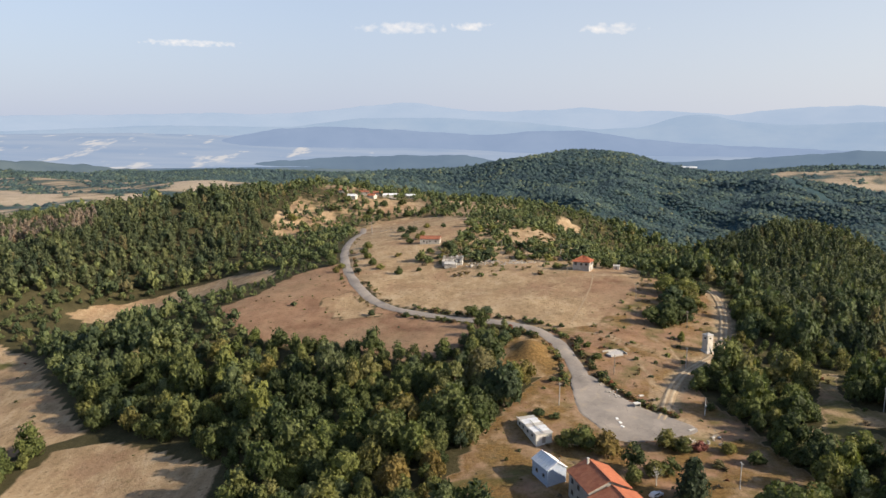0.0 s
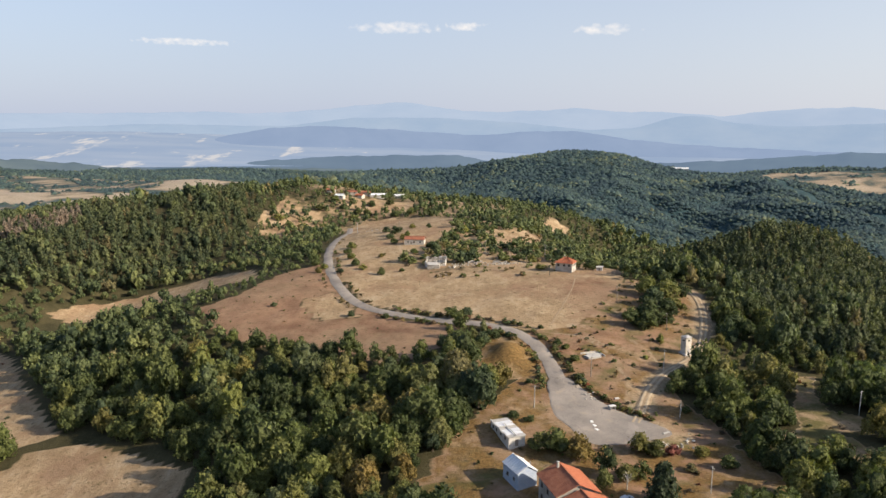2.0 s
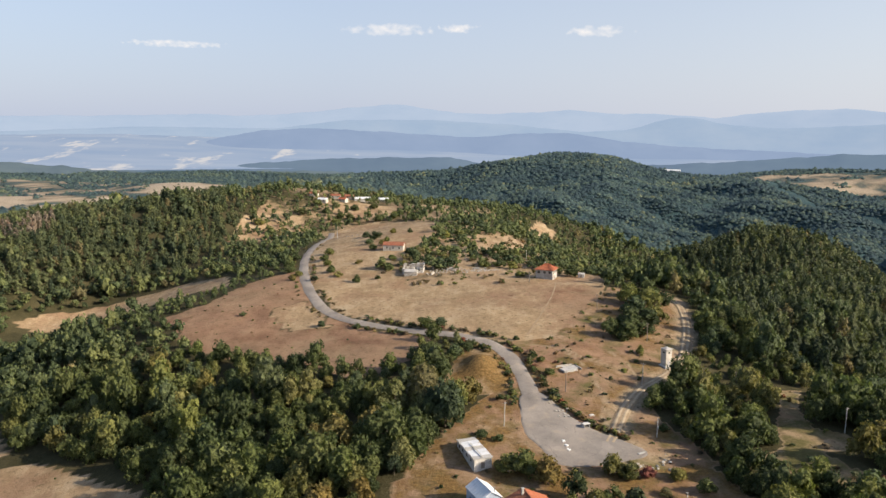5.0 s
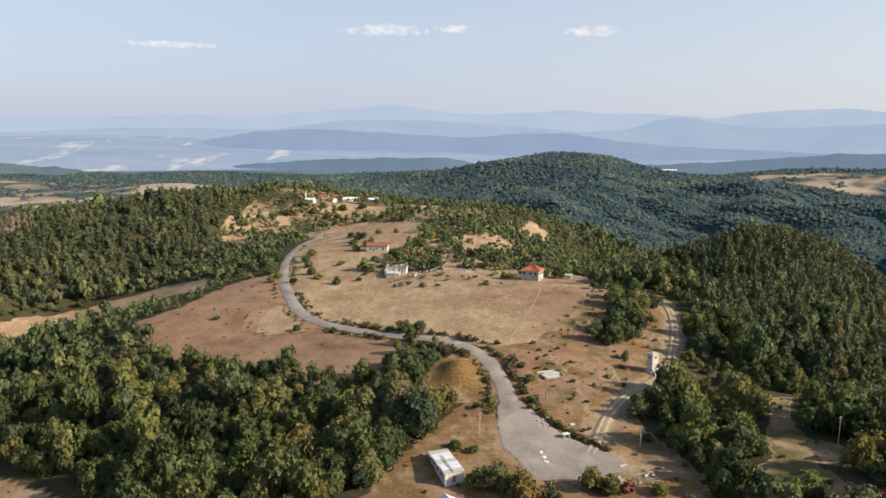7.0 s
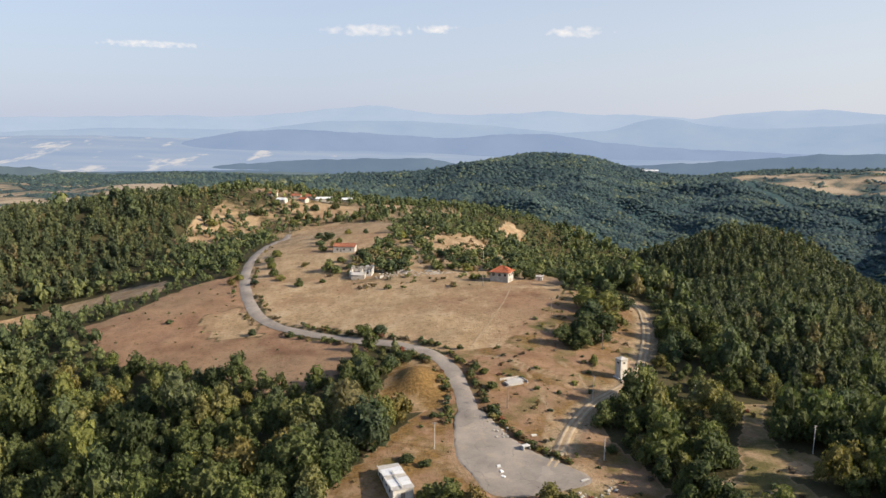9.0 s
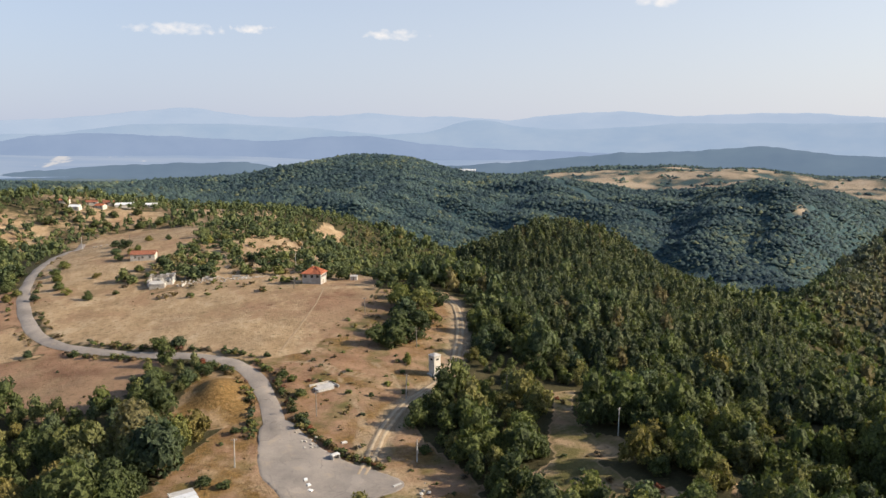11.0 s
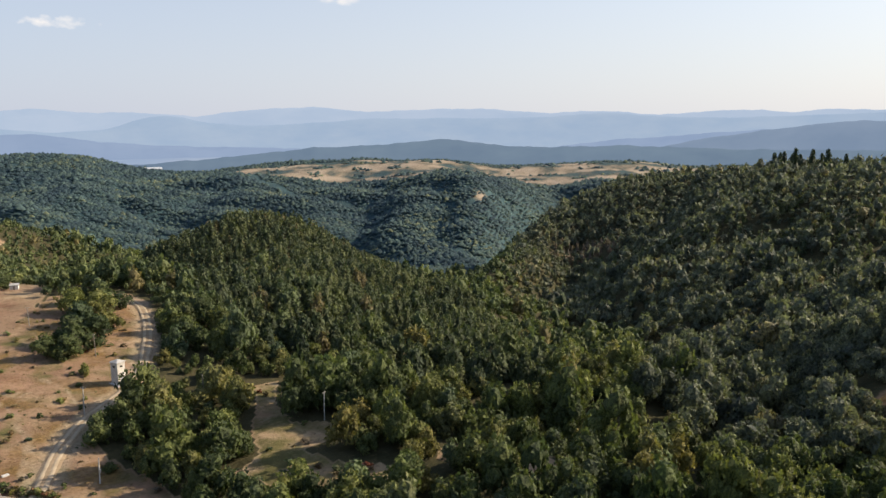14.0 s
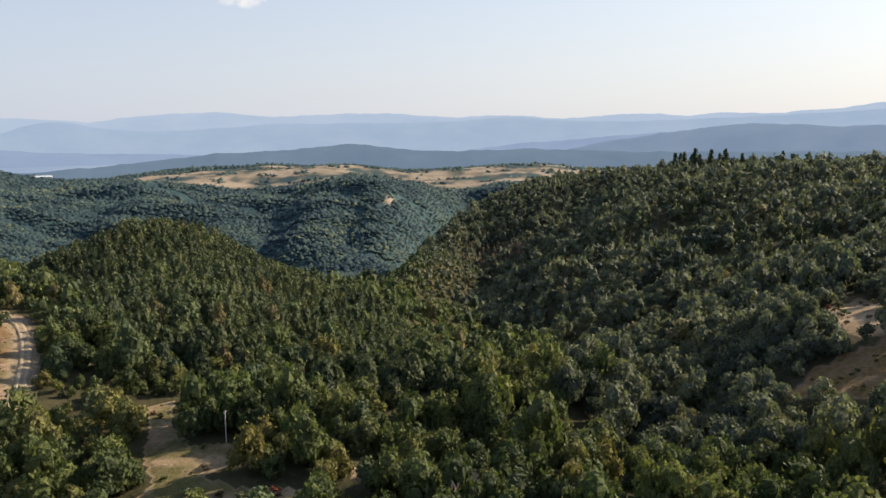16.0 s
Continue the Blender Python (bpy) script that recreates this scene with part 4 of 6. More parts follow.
def trunk_mesh(g, name, tall, thick, limbs=4):
    """A tapered, slightly bent stem with a few limbs."""
    parts = []

    def limb(p, q, r0, r1, sides=6):
        p, q = np.array(p, float), np.array(q, float)
        ax = unit(q - p)
        s = unit(np.cross(ax, (0.3, 0.9, 0.1)))
        t = np.cross(ax, s)
        ang = np.arange(sides) / sides * 2 * math.pi
        ring = np.cos(ang)[:, None] * s + np.sin(ang)[:, None] * t
        v = np.concatenate([p + ring * r0, q + ring * r1])
        f = [(i, (i + 1) % sides, sides + i) for i in range(sides)] + [((i + 1) % sides, sides + (i + 1) % sides, sides + i) for i in range(sides)]
        parts.append((v, np.array(f)))

    mid, top = (g.uniform(-0.15, 0.15), g.uniform(-0.15, 0.15), tall * 0.45), (g.uniform(-0.4, 0.4), g.uniform(-0.4, 0.4), tall)
    limb((0, 0, -0.6), mid, thick, thick * 0.7)
    limb(mid, top, thick * 0.7, thick * 0.3)
    for k in range(limbs):
        a = 2.4 * k + g.uniform(0, 1)
        limb(mid if k % 2 else tuple(0.5 * (m + t) for m, t in zip(mid, top)), (1.8 * math.cos(a), 1.8 * math.sin(a), tall * g.uniform(0.75, 1.05)), thick * 0.4, thick * 0.12, 5)
    v, f = join(parts)
    return mesh_from(name, v, f, BARK, True)


def scatter(x0, x1, y0, y1, pitch, jitter=0.45):
    gx, gy = (a.ravel() for a in np.meshgrid(np.arange(x0, x1, pitch), np.arange(y0, y1, pitch)))
    gx = gx + (np.arange(len(gx)) // max(1, int((x1 - x0) / pitch)) % 2) * pitch * 0.5
    return gx + rng.uniform(-jitter, jitter, len(gx)) * pitch, gy + rng.uniform(-jitter, jitter, len(gy)) * pitch


def wooded(x, y):
    """Share of ground under trees at each place."""
    d = np.ones(len(x))
    d = np.where(inside(RUINS, x, y), np.where(y > 485, 0.95 + 0.4 * smooth_noise(x, y, 45, 3), np.where(y > 455, 0.75 + 0.4 * smooth_noise(x, y, 30, 3), 0.08)), d)
    d = np.where(inside(HEDGE_FRONT, x, y), 0.14, d)
    d = np.where(inside(VILLAGE, x, y), np.where(y > 845, 0.92, 0.5 + 0.45 * smooth_noise(x, y, 80, 1)), d)
    d = np.where(inside(BARE, x, y) | inside(BARE_WEST, x, y), 0.68 + 0.5 * smooth_noise(x, y, 30, 7), d)
    d = np.where(inside(PLATEAU, x, y), 0.2 + 0.5 * smooth_noise(x, y, 170, 4), d)
    d = np.where(inside(FAR_FIELDS, x, y), 0.04 + 0.5 * smooth_noise(x, y, 120, 6), d)
    d = np.where(near_line([(-52, 706), (-32, 727), (-8, 733), (22, 718), (52, 668), (80, 648), (110, 640)], x, y) < 9, 0.95, d)
    d = np.where(near_line(CUT_LINE, x, y) < 13, 0, d)
    for poly in OPEN:
        d = np.where(inside(poly, x, y), 0.0, d)
    d = np.where(near_line(ROAD, x, y) < 6.5, 0, d)
    d = np.where(near_line(TRACK, x, y) < 4.5, 0, d)
    # crowns keep off the small fields
    for poly, off in ((CLEARING, 3.2), (GLADE, 2.5), (GLADE_EAST, 2.5), (WEST_FIELD, 4.0), (WEST_STRIP, 3.5), (EAST_FIELD, 2.0), (EAST_UPPER, 2.0), (HEDGE_STRIP, 2.0)):
        d = np.where(near_line(poly + poly[:1], x, y) < off, 0, d)
    for cx, cy, rad in ((20, 451, 13), (9, 513, 11), (91, 424, 12), (50, 449, 12)):
        d = np.where(np.hypot(x - cx, y - cy) < rad, 0, d)
    return d


def in_sight(x, y):
    """The wide sector that the walk looks over."""
    az = np.degrees(np.arctan2(x - 15, y + 15))
    return (az > -42) & (az < 84)


def plant(name, x, y, scale_xy, scale_z, variants, material, label, category, tint=None, smooth=False):
    """Many trees joined into one mesh."""
    n = len(x)
    z, turn = height(x, y) - 0.3, rng.uniform(0, 6.283, n)
    pick = rng.integers(0, len(variants), n)
    tint = rng.uniform(0, 1, n) if tint is None else tint
    vs, fs, ts, k = [], [], [], 0
    for i, (v, f) in enumerate(variants):
        m = np.nonzero(pick == i)[0]
        if not len(m):
            continue
        c, s = np.cos(turn[m])[:, None], np.sin(turn[m])[:, None]
        px = (v[:, 0] * c - v[:, 1] * s) * scale_xy[m][:, None] + x[m][:, None]
        py = (v[:, 0] * s + v[:, 1] * c) * scale_xy[m][:, None] + y[m][:, None]
        pz = v[:, 2] * scale_z[m][:, None] + z[m][:, None]
        vs.append(np.stack([px, py, pz], -1).reshape(-1, 3))
        fs.append((f[None] + (np.arange(len(m)) * len(v))[:, None, None]).reshape(-1, 3) + k)
        ts.append(np.repeat(tint[m], len(v)))
        k += len(m) * len(v)
    me = mesh_from(name, np.concatenate(vs), np.concatenate(fs), material, smooth)
    me.attributes.new("tint", "FLOAT", "POINT").data.foreach_set("value", np.concatenate(ts).astype(np.float32))
    return tagged(new(name, me), label, category, kind="stuff")


g = np.random.default_rng(11)
OAK_FINE = [broad_crown(g, 8, 380, 0.128) for _ in range(8)]
OAK_MID = [broad_crown(g, 5, 80, 0.2) for _ in range(8)]
PINE_HILL = [pine_crown(g, 4, 64, 0.2) for _ in range(6)]
OAK_FAR = [broad_crown(g, 2, 14, 0.36) for _ in range(8)]
PINE_FINE = [pine_crown(g, 7, 190, 0.22) for _ in range(6)]
PINE_MID = [pine_crown(g, 3, 26, 0.32) for _ in range(6)]
SHRUB = [broad_crown(g, 3, 40, 0.3, tall=0.8) for _ in range(5)]


def pine_share(x, y):
    """Share of pines among the trees at each place."""
    d = np.where(inside(PINES, x, y), 0.72 + 0.25 * step(330, 480, np.hypot(x - 60, y)), 0.0)
    d = np.maximum(d, np.where(inside(PINES_EAST, x, y), 0.2, 0.0))
    return np.maximum(d, np.where(inside(PINES_WEST, x, y), 0.85, 0.0))


def plant_woods():
    # near and middle woods: broad crowns stand wider apart than pines
    kinds = []
    for pitch, needles in ((5.8, False), (5.1, True)):
        x, y = scatter(-420, 1120, 110, 1000, pitch)
        grown = pine_share(x, y)
        r = np.hypot(x - 25, y - 20)
        keep = in_sight(x, y) & (rng.uniform(0, 1, len(x)) < wooded(x, y) * (grown if needles else 1 - grown)) & (r > 125) & near_wood(x, y)
        kinds.append((x[keep], y[keep], r[keep], np.full(keep.sum(), needles)))
    x, y, r, pine = (np.concatenate(v) for v in zip(*kinds))
    keep = (r < 480) | (rng.uniform(0, 1, len(x)) > 0.1)
    keep &= rng.uniform(0, 1, len(x)) > 0.08 + 0.16 * (smooth_noise(x, y, 26, 8) > 0.45)
    x, y, r, pine = x[keep], y[keep], r[keep], pine[keep]
    big = np.clip(rng.lognormal(-0.06, 0.32, len(x)), 0.45, 1.9) * np.where(inside(RUINS, x, y), np.where(y < 485, 0.62, 0.85), 1.0) * np.where((near_line(ROAD, x, y) < 26) & (y > 292) & (y < 360), 0.62, 1.0) * np.where(inside(HEDGE_FRONT, x, y), 0.5, 1.0) * (1 - 0.1 * step(380, 560, r)) * np.where(near_line(LOWER + LOWER[:1], x, y) < 22, 0.72, 1.0) * np.where(near_line(HEDGE_LINE, x, y) < 48, 0.6, 1.0) * np.where(near_line([(114, 297), (165, 277)], x, y) < 14, 0.55, 1.0) * np.where(near_line(TRACK, x, y) < 15, 0.7, 1.0) * np.where((x > -150) & (x < 220) & (y > 470), 0.66, 1.0)
    tone = np.clip(0.42 + 0.26 * smooth_noise(x, y, 60, 2) + rng.normal(0, 0.27, len(x)), 0, 0.87)
    tone = np.where(rng.uniform(0, 1, len(x)) < 0.03, 1.0, tone)
    dead = inside(DEAD_STAND, x, y) & (rng.uniform(0, 1, len(x)) < 0.75) | inside(DEAD_EAST, x, y) & (rng.uniform(0, 1, len(x)) < 0.6)
    plant("dead_pines", x[dead], y[dead], 2.2 * big[dead] ** 0.5, 5.0 * big[dead] ** 0.5, PINE_MID, DEAD, "stand of dead grey-brown pines on the hill shoulder", "wood")
    x, y, r, pine, big, tone = (v[~dead] for v in (x, y, r, pine, big, tone))
    order = np.argsort(np.hypot(x - 30, y - 190) + pine * 400)
    single = np.zeros(len(x), bool)
    single[order[:260]] = True
    fine = (r < 350) & ~single
    mid = (r >= 350) & (r < 560)
    far = r >= 560
    # across the stream the oaks take bluer, lighter leaves with haze painted in
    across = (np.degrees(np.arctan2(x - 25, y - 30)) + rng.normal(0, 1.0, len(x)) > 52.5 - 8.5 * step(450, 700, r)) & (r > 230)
    for sel, variants, mat, title in ((fine & ~across, OAK_FINE, OAK, "olive-green near"), (fine & across, OAK_FINE, HAZED_EAST_OAK, "haze-tinted near"), (mid & ~across, OAK_MID, HAZED_HILL_OAK, "olive-green hillside"),
                                      (mid & across, OAK_MID, HAZED_EAST_OAK, "haze-tinted hillside"), (far & ~across, OAK_FAR, HAZED_HILL_OAK, "olive-green distant"), (far & across, OAK_FAR, HAZED_EAST_OAK, "haze-tinted distant")):
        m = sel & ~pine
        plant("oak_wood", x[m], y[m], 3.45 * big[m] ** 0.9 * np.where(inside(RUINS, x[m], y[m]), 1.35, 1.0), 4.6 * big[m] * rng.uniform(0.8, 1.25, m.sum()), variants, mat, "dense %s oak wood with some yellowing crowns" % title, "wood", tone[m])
    for sel, variants, title in ((fine, PINE_FINE, "near"), (mid, PINE_HILL, "hillside"), (far, PINE_MID, "distant")):
        m = sel & pine
        plant("pine_wood", x[m], y[m], 3.1 * big[m] ** 0.5, 4.7 * big[m] ** 0.6 * rng.uniform(0.88, 1.12, m.sum()), variants, PINE, "dark %s pine plantation" % title, "wood", tone[m])
    return x[single], y[single], big[single], tone[single]


NEAR_TREES = plant_woods()


def far_crown(k):
    """A low rounded crown for trees more than a kilometre away."""
    a = np.arange(5) / 5 * 2 * math.pi + k
    ring = np.stack([np.cos(a) * g.uniform(0.8, 1.2, 5), np.sin(a) * g.uniform(0.8, 1.2, 5), g.uniform(0.0, 0.5, 5)], -1)
    return np.concatenate([ring, [(g.uniform(-0.25, 0.25), g.uniform(-0.25, 0.25), 1.7)]]), np.array([(i, (i + 1) % 5, 5) for i in range(5)])


def far_canopy():
    """The woods of the far slopes, tree by tree."""
    x, y = scatter(-1300, 2200, 120, 2480, 6.3)
    r = np.hypot(x - 25, y - 20)
    az = np.degrees(np.arctan2(x - 25, y - 20))
    share = wooded(x, y)
    keep = ~near_wood(x, y) & (r < 2420) & (az > -36) & (az < 74) & (rng.uniform(0, 1, len(x)) < np.where(share < 0.2, 0.0, share))
    keep &= (r < 1700) | (rng.uniform(0, 1, len(x)) < 0.6)
    x, y, r = x[keep], y[keep], r[keep]
    big = rng.lognormal(0, 0.22, len(x)) * (1 + 0.3 * step(1600, 1800, r))
    tone = np.clip(0.42 + 0.3 * smooth_noise(x, y, 300, 2) + 0.26 * smooth_noise(x, y, 95, 4) + rng.normal(0, 0.2, len(x)), 0, 0.93)
    plant("far_wood", x, y, 4.5 * big, 2.0 * big * rng.uniform(0.6, 1.5, len(x)), [far_crown(k) for k in range(6)], HAZED_FAR_WOOD, "continuous woods on the far slopes, tinted blue-green for haze", "wood", tone, True)


far_canopy()


def single_trees(x, y, size, tone):
    """The nearest trees, each one a thing with trunk and crown."""
    made = []
    for k in range(6):
        v, f = broad_crown(g, 9, 760, 0.12)
        crown_me = mesh_from("crown", v * (3.6, 3.6, 4.6), f, OAK_TREE)
        made.append((trunk_mesh(g, "trunk", 5.5, 0.28), crown_me))
    for k in range(len(x)):
        trunk_me, crown_me = made[k % 6]
        root = new("oak_tree")
        root.matrix_world = pose(x[k], y[k], h(x[k], y[k]) - 0.2, 0, 0, 61 * k % 360) @ Matrix.Scale(size[k], 4)
        for nm, me in (("trunk", trunk_me), ("crown", crown_me)):
            new(nm, me).parent = root
        tagged(root, "broad oak tree with a dense olive green crown", "tree", "oak trees at the wood edge")


single_trees(*NEAR_TREES)


# ---------------------------------------------------------------- building blocks
def part(name, bm, material, parent, label=""):
    """One mesh under a thing or a part."""
    me = bpy.data.meshes.new(name)
    bmesh.ops.recalc_face_normals(bm, faces=bm.faces)
    bm.to_mesh(me)
    bm.free()
    me.materials.append(material)
    ob = new(name, me)
    ob.parent = parent
    if label:
        ob["label"] = label
    return ob


def box(x0, x1, y0, y1, z0, z1, bm=None, bevel=0.0):
    bm = bm or bmesh.new()
    made = bmesh.ops.create_cube(bm, size=1)["verts"]
    for v in made:
        v.co = Vector(((x0 + x1) / 2 + v.co.x * (x1 - x0), (y0 + y1) / 2 + v.co.y * (y1 - y0), (z0 + z1) / 2 + v.co.z * (z1 - z0)))
    if bevel:
        edges = list({e for v in made for e in v.link_edges})
        bmesh.ops.bevel(bm, geom=edges, offset=bevel, segments=1, affect="EDGES")
    return bm


def slab_of(points, thick, bm=None):
    """A flat plate with the given upper outline."""
    bm = bm or bmesh.new()
    top = [bm.verts.new(p) for p in points]
    low = [bm.verts.new((p[0], p[1], p[2] - thick)) for p in points]
    bm.faces.new(top)
    bm.faces.new(low[::-1])
    for i in range(len(top)):
        j = (i + 1) % len(top)
        bm.faces.new((top[j], top[i], low[i], low[j]))
    return bm


def tube(x, y, z0, z1, r0, r1, bm=None, sides=8):
    bm = bm or bmesh.new()
    rings = []
    for z, r in ((z0, r0), (z1, r1)):
        rings.append([bm.verts.new((x + r * math.cos(a * 2 * math.pi / sides), y + r * math.sin(a * 2 * math.pi / sides), z)) for a in range(sides)])
    for i in range(sides):
        bm.faces.new((rings[0][i], rings[0][(i + 1) % sides], rings[1][(i + 1) % sides], rings[1][i]))
    bm.faces.new(rings[1])
    bm.faces.new(rings[0][::-1])
    return bm


def root_at(name, x, y, turn=0.0, sink=0.0, label="", category="", group=""):
    ob = new(name)
    ob.matrix_world = pose(x, y, h(x, y) - sink, 0, 0, turn)
    return tagged(ob, label, category, group)


def window(parent, x, y, z, w, tall, facing, frame_mat=WOOD):
    """A window set into a wall: frame, pane and sill. facing: 'x+', 'x-', 'y+', 'y-'."""
    win = new("window")
    win.parent = parent
    turn = {"y-": 0, "x+": 90, "y+": 180, "x-": -90}[facing]
    win.matrix_local = pose(x, y, z, 0, 0, turn)
    part("pane", box(-w / 2, w / 2, -0.03, 0.05, 0, tall), GLASS, win)
    fr = box(-w / 2 - 0.08, -w / 2, -0.08, 0.04, -0.08, tall + 0.08)
    box(w / 2, w / 2 + 0.08, -0.08, 0.04, -0.08, tall + 0.08, fr)
    box(-w / 2, w / 2, -0.08, 0.04, tall, tall + 0.08, fr)
    box(-0.04, 0.04, -0.07, 0.04, 0, tall, fr)
    part("window_frame", fr, frame_mat, win)
    part("window_sill", box(-w / 2 - 0.12, w / 2 + 0.12, -0.2, 0.04, -0.14, -0.08), CONCRETE, win)


def door(parent, x, y, w, tall, facing, mat=WOOD):
    d = new("door")
    d.parent = parent
    d.matrix_local = pose(x, y, 0, 0, 0, {"y-": 0, "x+": 90, "y+": 180, "x-": -90}[facing])
    part("door_leaf", box(-w / 2, w / 2, -0.05, 0.05, 0.1, tall), mat, d)
    part("lintel", box(-w / 2 - 0.2, w / 2 + 0.2, -0.1, 0.05, tall, tall + 0.18), CONCRETE, d)


def roof_plane(a, b, c, d, rib, thick=0.14):
    """A tiled plane: eave a-b, ridge c-d (d above a); ribs of tile run from eave to ridge."""
    bm, plate = bmesh.new(), slab_of([a, b, c, d], thick)
    a, b, c, d = (Vector(p) for p in (a, b, c, d))
    n = max(3, int((b - a).length / rib))
    up = (b - a).cross(d - a).normalized()
    for k in range(n):
        f0, f1 = (k + 0.2) / n, (k + 0.75) / n
        lo0, lo1, hi0, hi1 = a.lerp(b, f0), a.lerp(b, f1), d.lerp(c, f0), d.lerp(c, f1)
        lo, hi = lo0.lerp(lo1, 0.5) + up * 0.09, hi0.lerp(hi1, 0.5) + up * 0.09
        v = [bm.verts.new(p) for p in (lo0, lo, lo1, hi1, hi, hi0)]
        bm.faces.new((v[0], v[1], v[4], v[5]))
        bm.faces.new((v[1], v[2], v[3], v[4]))
    return plate, bm


def tiled(parent, mat, a, b, c, d, rib):
    plate, rows = roof_plane(a, b, c, d, rib)
    tagged(part("tiling", rows, mat, part("roof", plate, mat, parent)), kind="stuff")


def gable_walls(w, l, eave, ridge_z, low):
    """Solid walls with two gables, ridge along y."""
    bm = bmesh.new()
    rows = []
    for y in (-l / 2, l / 2):
        rows.append([bm.verts.new(p) for p in ((-w / 2, y, low), (w / 2, y, low), (w / 2, y, eave), (0, y, ridge_z), (-w / 2, y, eave))])
    bm.faces.new(rows[0])
    bm.faces.new(rows[1][::-1])
    for i in range(5):
        j = (i + 1) % 5
        bm.faces.new((rows[0][j], rows[0][i], rows[1][i], rows[1][j]))
    return bm


def gable_roof(parent, w, l, eave, rise, over, mat_l, mat_r, rib=0.55, lift=0.12):
    hw, hl = w / 2 + over, l / 2 + over
    drop = rise * over / (w / 2)
    z0, z1 = eave - drop + lift, eave + rise + lift
    tiled(parent, mat_l, (-hw, hl, z0), (-hw, -hl, z0), (0, -hl, z1), (0, hl, z1), rib)
    tiled(parent, mat_r, (hw, -hl, z0), (hw, hl, z0), (0, hl, z1), (0, -hl, z1), rib)
    part("ridge_cap", box(-0.16, 0.16, -hl, hl, z1 - 0.02, z1 + 0.12), mat_l, parent)


# ---------------------------------------------------------------- the yard by the turning place
def village_house():
    ob = root_at("village_house", 45.0, 191.5, 11, label="two-storey house of grey plaster under weathered red clay tiles", category="house")
    part("wall", gable_walls(11.2, 13.0, 7.2, 9.7, -2), GREY_PLASTER, ob)
    # left plane: weathered tile whose darker colour also carries the plane's shade
    gable_roof(ob, 11.2, 13.0, 7.2, 2.5, 0.6, OLD_TILE, TILE)
    for x, z in ((-3.2, 4.4), (0.5, 4.4), (3.6, 4.4), (-3.2, 1.2), (3.6, 1.2)):
        window(ob, x, 6.52, z, 1.2, 1.4, "y+")
    for y, z in ((4, 4.4), (0, 4.4), (4, 1.2), (0, 1.2)):
        window(ob, -5.62, y, z, 1.2, 1.4, "x-")
        window(ob, 5.62, y, z, 1.2, 1.4, "x+")
    door(ob, -5.62, -3, 1.1, 2.1, "x-")
    ch = part("chimney", box(-1.3, -0.75, 4.4, 4.95, 8.3, 10.9, bevel=0.03), PLASTER, ob)
    part("chimney_cap", box(-1.38, -0.67, 4.32, 5.03, 10.9, 11.02), CONCRETE, ch)
    wing = root_at("house_wing", 48.0, 178.0, 11, label="lower house wing with a red clay tile roof", category="house")
    part("wall", gable_walls(12.6, 12.0, 6.6, 9.0, -2), GREY_PLASTER, wing)
    # here too the left tile is weathered and has some shade in its colour
    gable_roof(wing, 12.6, 12.0, 6.6, 2.4, 0.6, OLD_TILE, TILE)
    for y in (3.5, 0, -3.5):
        window(wing, -6.32, y, 4.0, 1.2, 1.4, "x-")
        window(wing, 6.32, y, 4.0, 1.2, 1.4, "x+")


def outbuilding():
    ob = root_at("outbuilding", 34.6, 206.6, 20, label="small pale blue outbuilding with a white sheet roof", category="shed")
    part("wall", gable_walls(6.0, 8.6, 4.4, 6.2, -2), BLUE_WALL, ob)
    gable_roof(ob, 6.0, 8.6, 4.4, 1.8, 0.3, SHEET, SHEET, rib=1.1)
    window(ob, -3.02, -2.2, 1.6, 0.9, 0.9, "x-")
    window(ob, -3.02, 1.6, 1.6, 0.9, 0.9, "x-")
    part("flue", tube(1.4, -3.2, 4.8, 6.9, 0.12, 0.12), METAL, ob)


def long_shed():
    ob = root_at("long_shed", 34.6, 233.4, 15, 0.3, "long low whitewashed shed with a patched, sagging sheet roof", "shed")
    part("wall", box(-2.7, 2.7, -7.4, 7.4, -1.5, 3.0), WHITEWASH, ob)
    for k in range(7):
        y0 = -7.7 + k * 2.2
        sag = 0.12 * math.sin(k * 2.1)
        part("roof_sheet", slab_of([(-3.0, y0, 3.12 + sag), (3.0, y0, 3.3 - sag), (3.0, y0 + 2.16, 3.3 - 0.6 * sag), (-3.0, y0 + 2.16, 3.12 + 0.7 * sag)], 0.07),
             SHEET if k % 3 else CONCRETE, ob)
    part("roof_beam", box(-3.0, -2.8, -7.6, 7.6, 3.25, 3.42), WHITEWASH, ob)
    part("roof_beam", box(-0.2, 0.05, -7.5, 3.0, 3.42, 3.6), WHITEWASH, ob)
    part("roof_beam", box(-2.6, 2.9, 0.2, 0.5, 3.42, 3.58), WHITEWASH, ob)
    for y in (-4.5, -1.0, 2.5, 5.5):
        part("window_opening", box(-2.74, -2.68, y - 0.45, y + 0.45, 1.3, 2.2), DARK, ob)
    part("door_leaf", box(-0.6, 0.5, -7.46, -7.39, 0.1, 2.1), WOOD, ob)


